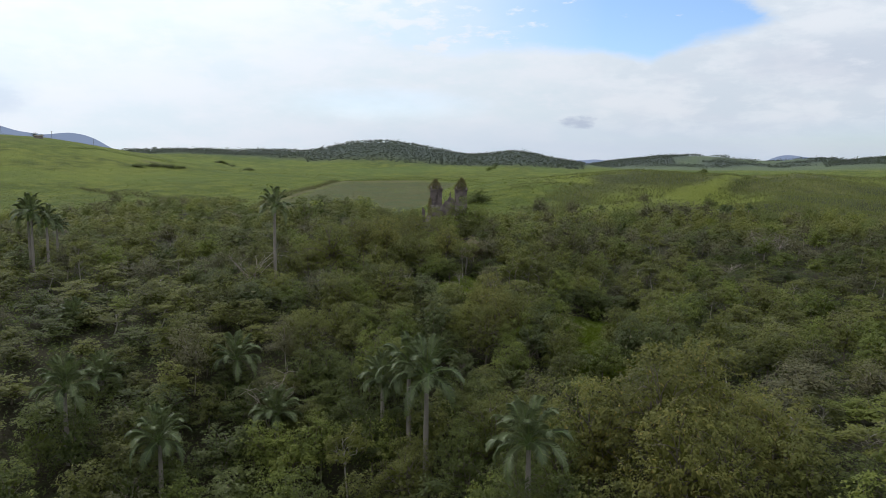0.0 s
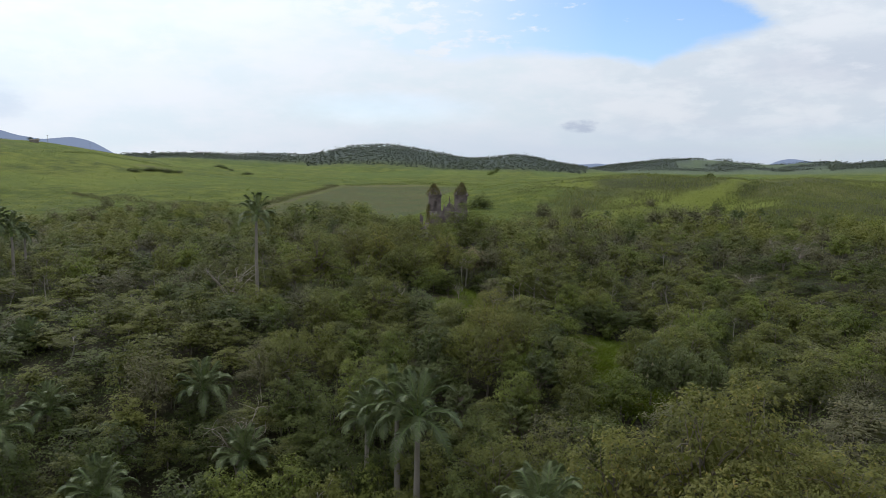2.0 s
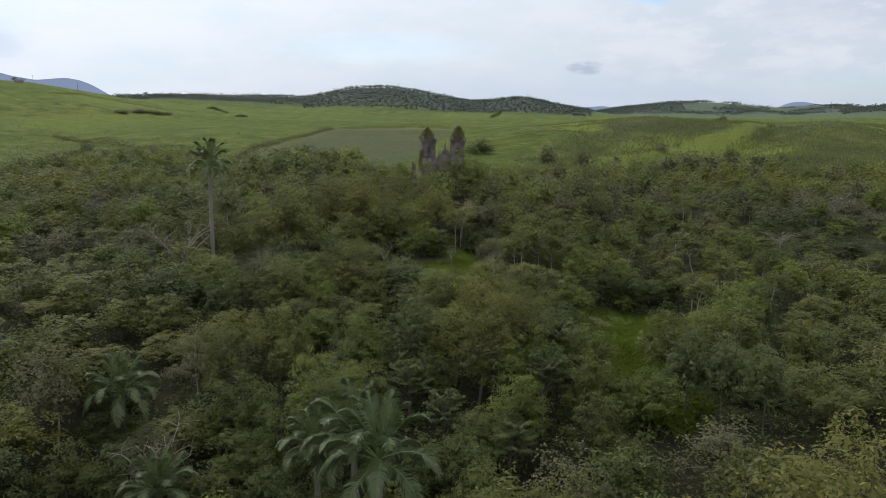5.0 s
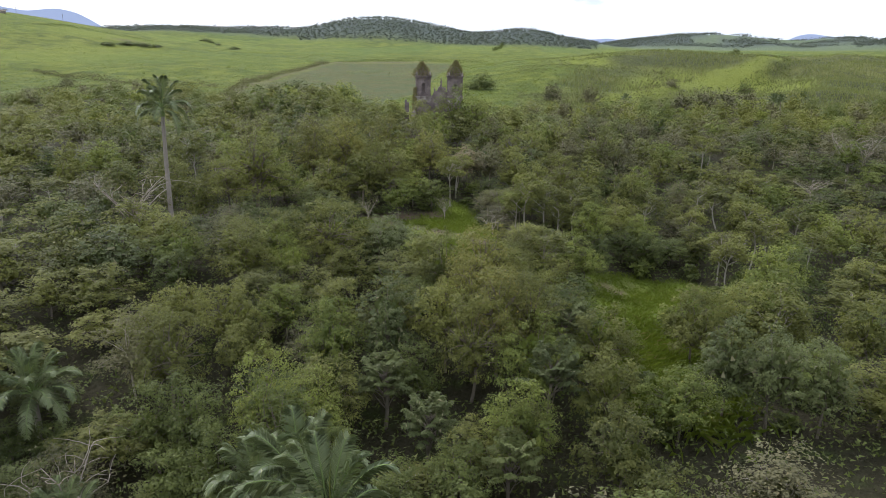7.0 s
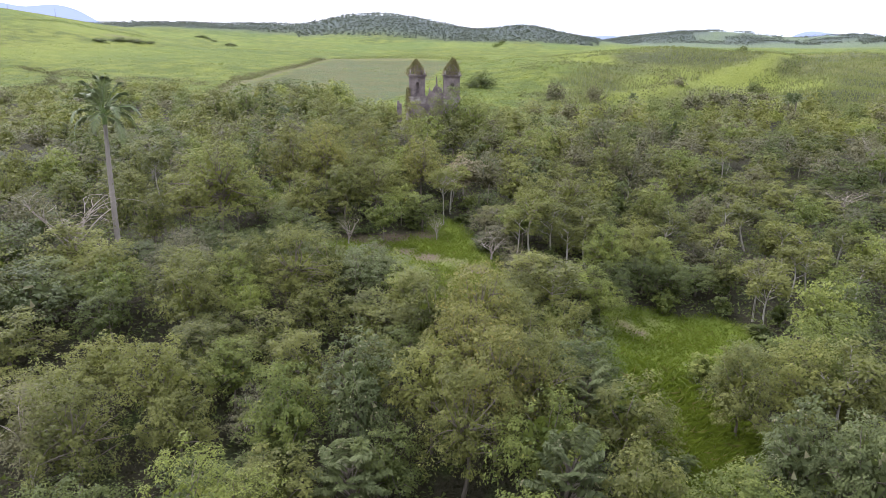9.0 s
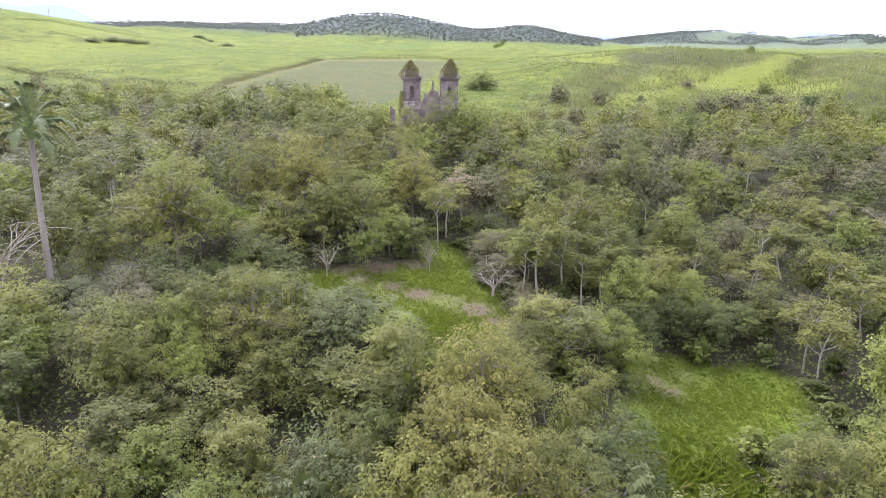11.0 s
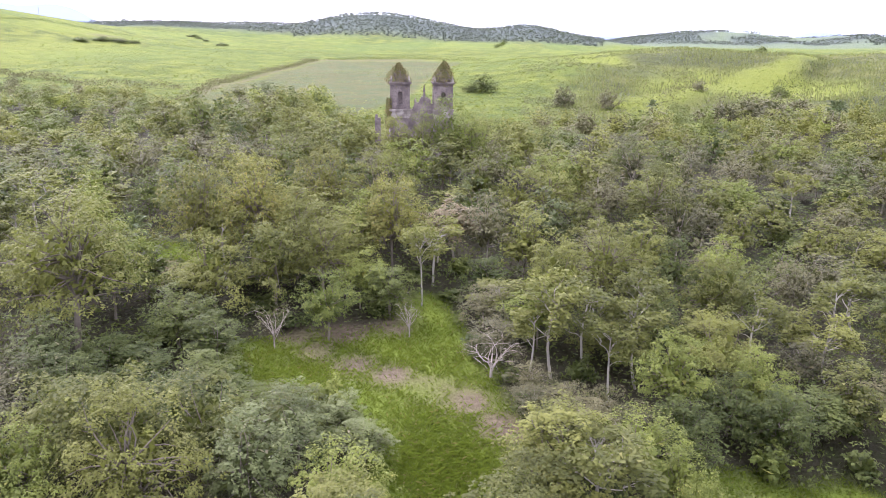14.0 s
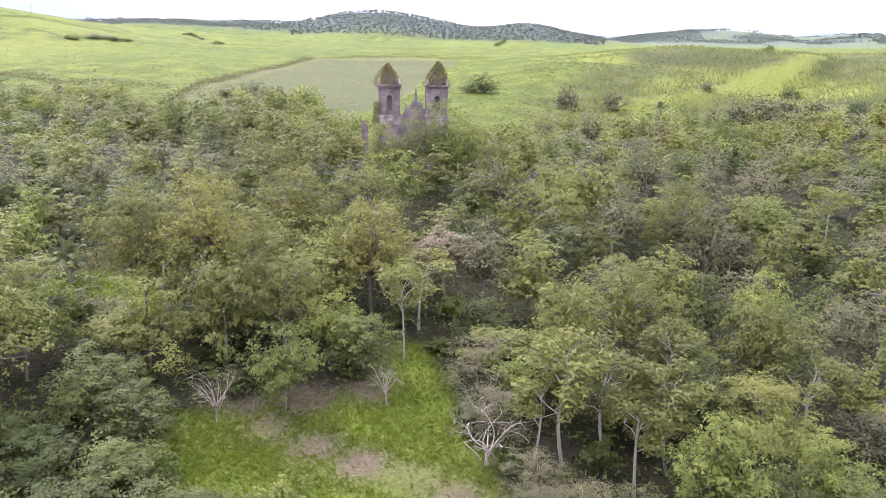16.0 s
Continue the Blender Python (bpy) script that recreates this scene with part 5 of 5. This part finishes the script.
add_tube(h, [(0.5, -1.2, 26.6), (0.5, -1.2, 27.4), (0.5, -1.2, 27.6), (0.5, -1.2, 28.0), (0.5, -1.2, 28.3), (0.5, -1.2, 29.4)], (0.3, 0.3, 0.14, 0.3, 0.18, 0.03), 7)
part("pinnacle", h.mesh("pinnacle", STONE), facade)
for x in (-1.3, 1.7):
    h = Heap()
    zz = float(np.interp(x, xs, top)) - 0.1
    add_tube(h, [(x, -1.2, zz), (x, -1.2, zz + 0.5), (x, -1.2, zz + 0.7), (x, -1.2, zz + 1.2)], (0.2, 0.22, 0.1, 0.02), 6)
    part("finial", h.mesh("finial", STONE), facade)
for sx in (-1, 1):
    h = Heap()
    n = 30
    ys = np.linspace(2.0, 27, n)
    top = 20.5 + 1.5 * (layered(ys, ys * 0 + sx, 3.0, 5) - 0.5) - 4.5 * np.clip((ys - 14) / 14, 0, 1)
    x0, x1 = sorted((sx * 5.4, sx * 6.2))
    v = np.concatenate([np.stack([np.full(n, x), ys, f], 1) for x in (x0, x1) for f in (np.full(n, floor_z), top)])
    k = np.arange(n - 1)
    h.add(v, np.concatenate([quad(n, 0), quad(2 * n, 3 * n), quad(3 * n, n)]))
    h.add(v[[0, n, 3 * n, 2 * n]], [(0, 1, 2, 3)])
    h.add(v[[n - 1, 2 * n - 1, 4 * n - 1, 3 * n - 1]], [(3, 2, 1, 0)])
    part("nave_wall", h.mesh("nave_wall", STONE), church, "broken side wall without roof")
h = Heap()
box(h, -9.6, -8.3, -2.2, -1.4, floor_z, 22.6, 0, 0.12)
box(h, -9.5, -8.9, -2.15, -1.45, 22.6, 23.3, 0, 0.3)
flank = Heap()
n = 900
a, t = rng.uniform(0, 6.28, n), rng.random(n)
r = (0.35 + 0.75 * layered(t * 6, a, 1.0, 13)) * (1.15 - 0.5 * t)
add_leaves(flank, rng, np.stack([-6.7 + np.cos(a) * r, -1.9 + np.sin(a) * r * 0.6, 20.5 + t * 6.0 + rng.normal(size=n) * 0.2], 1), np.stack([np.cos(a), np.sin(a) - 0.4, np.full(n, 0.5)], 1), 0.42, 0.16)
part("creeper", flank.mesh("creeper", LEAF_RUST), church, "dry plants climbing the tower's flank")
stub = part("wall_stub", h.mesh("wall_stub", STONE), church, "crumbling stub of an outer wall")


# ---- hedges and shrubs of the fields ----
def hedge(label, line, tall, wide, mat=LEAF_DEEP, per_metre=7, leaf=0.9):
    """A ragged line of growth between two fields."""
    heap = Heap()
    line = np.array(line, float)
    gone = np.concatenate([[0], np.cumsum(np.hypot(*np.diff(line, axis=0).T))])
    n = int(gone[-1] * per_metre)
    s = rng.random(n) * gone[-1]
    x = np.interp(s, gone, line[:, 0]) + rng.normal(size=n) * wide * 0.5
    y = np.interp(s, gone, line[:, 1]) + rng.normal(size=n) * wide * 0.5 + 5 * np.sin(s / 33)
    lump = 0.35 + 0.9 * smooth_noise(s, s * 0, 14, 3)
    z = height(x, y) + rng.random(n) * tall * lump
    add_leaves(heap, rng, np.stack([x, y, z], 1), rng.normal(size=(n, 3)) * 0.7 + np.array((0, 0, 0.8)), leaf, leaf * 0.6)
    return tagged(new("hedge", heap.mesh("hedge", mat)), label, "hedge", kind="stuff")


hedge("dark hedge along a cane field", [(-275, 590), (-254, 570), (-203, 530), (-165, 521), (-141, 510), (-118, 500)], 4.2, 4, LEAF_DUSK, 14)
hedge("short dark hedge below a cane field", [(-172, 362), (-184, 384), (-195, 434), (-203, 495), (-222, 530)], 4.2, 4, LEAF_DUSK, 14)
hedge("weedy bank beside the earth track", [(-98, 430), (-106, 506), (-107, 579), (-100, 642), (-91, 790)], 3.2, 5, LEAF_DUSK, 12)
hedge("dark hedge at the ploughed field's end", [(-80, 799), (-22, 799), (64, 797)], 3.4, 4, LEAF_DEEP, 12)
hedge("hedge over the crest of the cane hill", [(-423, 885), (-417, 942), (-380, 960), (-330, 990)], 2.5, 5)
hedge("dark line of growth between far fields", [(112, 1209), (149, 1430)], 4, 5, LEAF_DEEP, 5, 1.4)
hedge("dark gully growth between scrubby hills", [(150, 448), (180, 470), (212, 508), (236, 540), (262, 575)], 2.6, 7, LEAF_DEEP, 8)
hedge("scrub in a fold of the hills", [(120, 440), (150, 500), (170, 580)], 2.6, 9, LEAF_DUSK, 6)
for x, y, r, kind in [(-318, 822, 8, "thicket"), (-309, 845, 9, "thicket"), (-300, 856, 7, "thicket"), (-290, 850, 8, "thicket"), (-281, 858, 6, "thicket"), (-334, 1212, 9, "thicket"), (-318, 1190, 6, "thicket"), (-300, 1160, 6, "thicket"), (-255, 1075, 8, "thicket"), (-248, 1060, 7, "thicket")]:
    plant(kind, x, y, float(height(x, y)) + r * 0.55, r)
for x, y, top, r, kind in [(38.8, 466, 9.5, 6, "thicket"), (32, 470, 5.0, 4.5, "thicket"), (70.5, 422, 9.5, 6, "dry_thicket"), (91.5, 430, 8.5, 5.5, "dry_thicket"), (-506, 966, 6, 4.5, "deep"), (-500, 972, 5, 4, "deep"), (205, 505, 7, 6, "thicket"), (150, 480, 5, 5, "dry_thicket"), (252, 640, 6, 6, "thicket"), (134, 380, 11, 7, "dusk"), (142, 388, 12, 7.5, "dusk"), (126, 372, 10, 6.5, "dusk"), (150, 394, 11, 7, "dusk"), (-60, 425, 9.5, 7, "deep"), (-70, 420, 8.5, 6.5, "olive"), (-52, 418, 9, 6.5, "deep")]:
    plant(kind, x, y, float(height(x, y)) + top, r)

# farm hut and poles on the western crest
def farm_hut(x, y):
    hut = tagged(new("farm_hut"), "small pale farm hut with low roof on the cane hill", "hut")
    hut.matrix_basis = pose(x, y, float(height(x, y)) - 0.3, 0, 0, 30)
    walls = Heap()
    box(walls, -5.0, 5.0, -2.5, 2.5, 0, 2.8)
    part("wall", walls.mesh("wall", PLASTER), hut, "pale plastered wall")
    roof = Heap()
    v = [(-5.5, -3.0, 2.7), (5.5, -3.0, 2.7), (5.5, 3.0, 2.7), (-5.5, 3.0, 2.7), (-5.5, 0, 4.3), (5.5, 0, 4.3)]
    roof.add(v, [(0, 1, 5, 4), (2, 3, 4, 5), (3, 2, 1, 0)])
    roof.add(v, [(3, 0, 4), (1, 2, 5)])
    part("roof", roof.mesh("roof", BARK), hut, "brown ridged roof")


def utility_pole(x, y):
    pole = tagged(new("utility_pole"), "thin wooden utility pole with a crossarm on the cane hill", "utility pole", "poles on the western crest")
    pole.matrix_basis = pose(x, y, float(height(x, y)), 0, 0, 20)
    shaft = Heap()
    add_tube(shaft, [(0, 0, -0.8), (0, 0, 5), (0, 0, 10.5)], (0.22, 0.19, 0.14), 8)
    part("shaft", shaft.mesh("shaft", BARK), pole)
    arm = Heap()
    box(arm, -1.1, 1.1, -0.24, -0.12, 9.6, 9.8)
    part("crossarm", arm.mesh("crossarm", BARK), pole)


farm_hut(*polar(-27.4, 1085))
for bearing_deg in (-29.6, -26.6, -24.0):
    utility_pole(*polar(bearing_deg, 1100))

# scrub over the eastern slopes
heap = Heap()
n = 8000
az = np.radians(rng.uniform(7, 38, n))
dist = 335 * np.exp(rng.random(n) * math.log(1000 / 335))
x, y = dist * np.sin(az), dist * np.cos(az)
keep = (forest_edge(x, y) < -4) & (layered(x, y, 60, 14) > 0.50 + 0.10 * rng.random(n))
for cx, cy, cz in zip(x[keep], y[keep], height(x[keep], y[keep])):
    k = 20
    r = rng.uniform(0.8, 2.4)
    d = unit(rng.normal(size=(k, 3)))
    d[:, 2] = np.abs(d[:, 2])
    add_sprays(heap, rng, np.array((cx, cy, cz)) + d * r * np.array((1, 1, 0.9)), d + np.array((0, 0, 0.6)), 0.62, 0.44, 0)
tagged(new("hill_scrub", heap.mesh("hill_scrub", LEAF_SCRUB)), "low olive and brownish scrub on the slopes", "scrub", kind="stuff")


# ---- grass and cane ----
def blades(name, label, places, tall, leaf, mat, kind="grass", width=0.07, lean=0.35):
    heap = Heap()
    p = np.asarray(places, float)
    n = len(p)
    z = height(p[:, 0], p[:, 1])
    a = rng.uniform(0, 6.28, n)
    s = tall * rng.uniform(0.55, 1.25, n)
    out = np.stack([np.cos(a), np.sin(a), a * 0], 1)
    side = np.stack([-np.sin(a), np.cos(a), a * 0], 1) * width
    foot = np.stack([p[:, 0], p[:, 1], z - 0.05], 1)
    up = np.array((0, 0, 1.0))
    mid = foot + up * (s * 0.65)[:, None] + out * (s * lean * 0.4)[:, None]
    tip = foot + up * (s * 0.85)[:, None] + out * (s * lean * 1.25)[:, None]
    v = np.stack([foot - side * 0.7, foot + side * 0.7, mid + side, tip, mid - side], 1).reshape(-1, 3)
    heap.add(v, np.arange(5 * n).reshape(n, 5))
    return tagged(new(name, heap.mesh(name, mat)), label, kind, kind="stuff")


pts = []
for cx, cy, r in GLADE:
    n = int(r * r * 80)
    a, q = rng.uniform(0, 6.28, n), (r + 1.6) * np.sqrt(rng.random(n))
    pts.append(np.stack([cx + np.cos(a) * q, cy + np.sin(a) * q], 1))
pts = np.concatenate(pts)
bare = inside(SOIL, pts[:, 0], pts[:, 1], 1.5)
pts = pts[rng.random(len(pts)) > bare * 0.93]
blades("grass", "bright green grass of the glade", pts, 0.34, 0.4, LEAF_GRASS, width=0.028, lean=0.7)
n = 9000
pts = np.stack([rng.normal(31.5, 2.6, n), rng.normal(122, 5.0, n)], 1)
blades("tall_grass", "thick tall arching green grass", pts, 1.3, 0.9, LEAF_GRASS, width=0.045, lean=0.9)
n = 2600
pts = np.stack([rng.normal(12.5, 2.4, n), rng.normal(151, 3.2, n)], 1)
blades("tall_weeds", "knee-high bright green weeds", pts, 0.4, 0.9, LEAF_GRASS, width=0.03, lean=1.1)

# tasselled cane standing in strokes over the eastern hummocks
n = 26000
az = np.radians(rng.uniform(7, 37, n))
dist = 400 * np.exp(rng.random(n) * math.log(800 / 400))
pts = np.stack([dist * np.sin(az), dist * np.cos(az)], 1)
pts = pts[(forest_edge(pts[:, 0], pts[:, 1]) < -10) & (az > radians(8) + 0.12 * layered(pts[:, 0], pts[:, 1], 60, 25)) & (layered(pts[:, 0], pts[:, 1], 70, 24) > 0.42 + 0.20 * rng.random(n)) & (ridge_strip(pts[:, 0], pts[:, 1]) < 0.2)]
blades("tasselled_cane", "pale olive tasselled cane on the hummocks", pts, 2.2, 1.0, LEAF_TASSEL, "cane", width=0.24, lean=0.2)

# low growth under the trees
pts = rng.uniform((-130, 45), (150, 235), (230000, 2))
lump = smooth_noise(pts[:, 0], pts[:, 1], 4.5, 33) * 0.6 + smooth_noise(pts[:, 0], pts[:, 1], 11, 34) * 0.5
keep = (np.abs(pts[:, 0] - 0.03 * pts[:, 1] - 2) < 0.645 * (pts[:, 1] + 8) + 5) & (inside(GLADE, pts[:, 0], pts[:, 1], 0.5) < 0.3) & (lump > 0.28)
pts, lump = pts[keep], lump[keep]
heap = Heap()
zz = height(pts[:, 0], pts[:, 1]) + rng.random(len(pts)) ** 0.6 * (0.3 + 6.0 * np.clip(lump - 0.30, 0, 1))
add_sprays(heap, rng, np.stack([pts[:, 0], pts[:, 1], zz], 1), rng.normal(size=(len(pts), 3)) * 0.6 + np.array((0, 0, 1)), 0.46, 0.26)
tagged(new("undergrowth", heap.mesh("undergrowth", LEAF_DEEP)), "dark tangled undergrowth on the forest floor", "undergrowth", kind="stuff")

# stubble in rows on the ploughed field
n = 9000
pts = np.stack([rng.uniform(-110, 60, n), rng.uniform(400, 795, n)], 1)
pts[:, 0] = np.round(pts[:, 0] / 2.6) * 2.6 + rng.normal(size=n) * 0.35 + 2.0 * np.sin(pts[:, 1] / 60)
pts = pts[(plough_field(pts[:, 0], pts[:, 1]) > 0.6) & (layered(pts[:, 0], pts[:, 1], 38, 61) > 0.38 + 0.22 * rng.random(n))]
heap = Heap()
zz = height(pts[:, 0], pts[:, 1]) + rng.uniform(0.05, 0.45, len(pts))
add_sprays(heap, rng, np.stack([pts[:, 0], pts[:, 1], zz], 1), rng.normal(size=(len(pts), 3)) * 0.2 + np.array((0, 0, 1)), 0.95, 0.6)
tagged(new("stubble", heap.mesh("stubble", LEAF_CANE)), "young green shoots in rows on the ploughed field", "crop rows", kind="stuff")

# cane over the open fields
n = 125000
az = np.radians(rng.uniform(-34, 38, n))
dist = 300 * np.exp(rng.random(n) * math.log(1150 / 300))
pts = np.stack([dist * np.sin(az), dist * np.cos(az)], 1)
keep = (forest_edge(pts[:, 0], pts[:, 1]) < -3) & (plough_field(pts[:, 0], pts[:, 1]) < 0.3) & (lane(pts[:, 0], pts[:, 1]) < 0.3)
pts = pts[keep]
heap = Heap()
zz = height(pts[:, 0], pts[:, 1]) + rng.uniform(0.1, 0.8, len(pts))
add_sprays(heap, rng, np.stack([pts[:, 0], pts[:, 1], zz], 1), rng.normal(size=(len(pts), 3)) * 0.26 + np.array((0, 0, 1)), 1.2, 0.75)
tagged(new("sugar_cane", heap.mesh("sugar_cane", LEAF_CANE)), "green sugar cane covering the open hills", "cane field", kind="stuff")

# trees of the nursery that found no place
for group in STOCK.values():
    for made, tall, spread in group:
        if id(made) not in USED:
            for bit in (*made.children_recursive, made):
                bpy.data.objects.remove(bit)
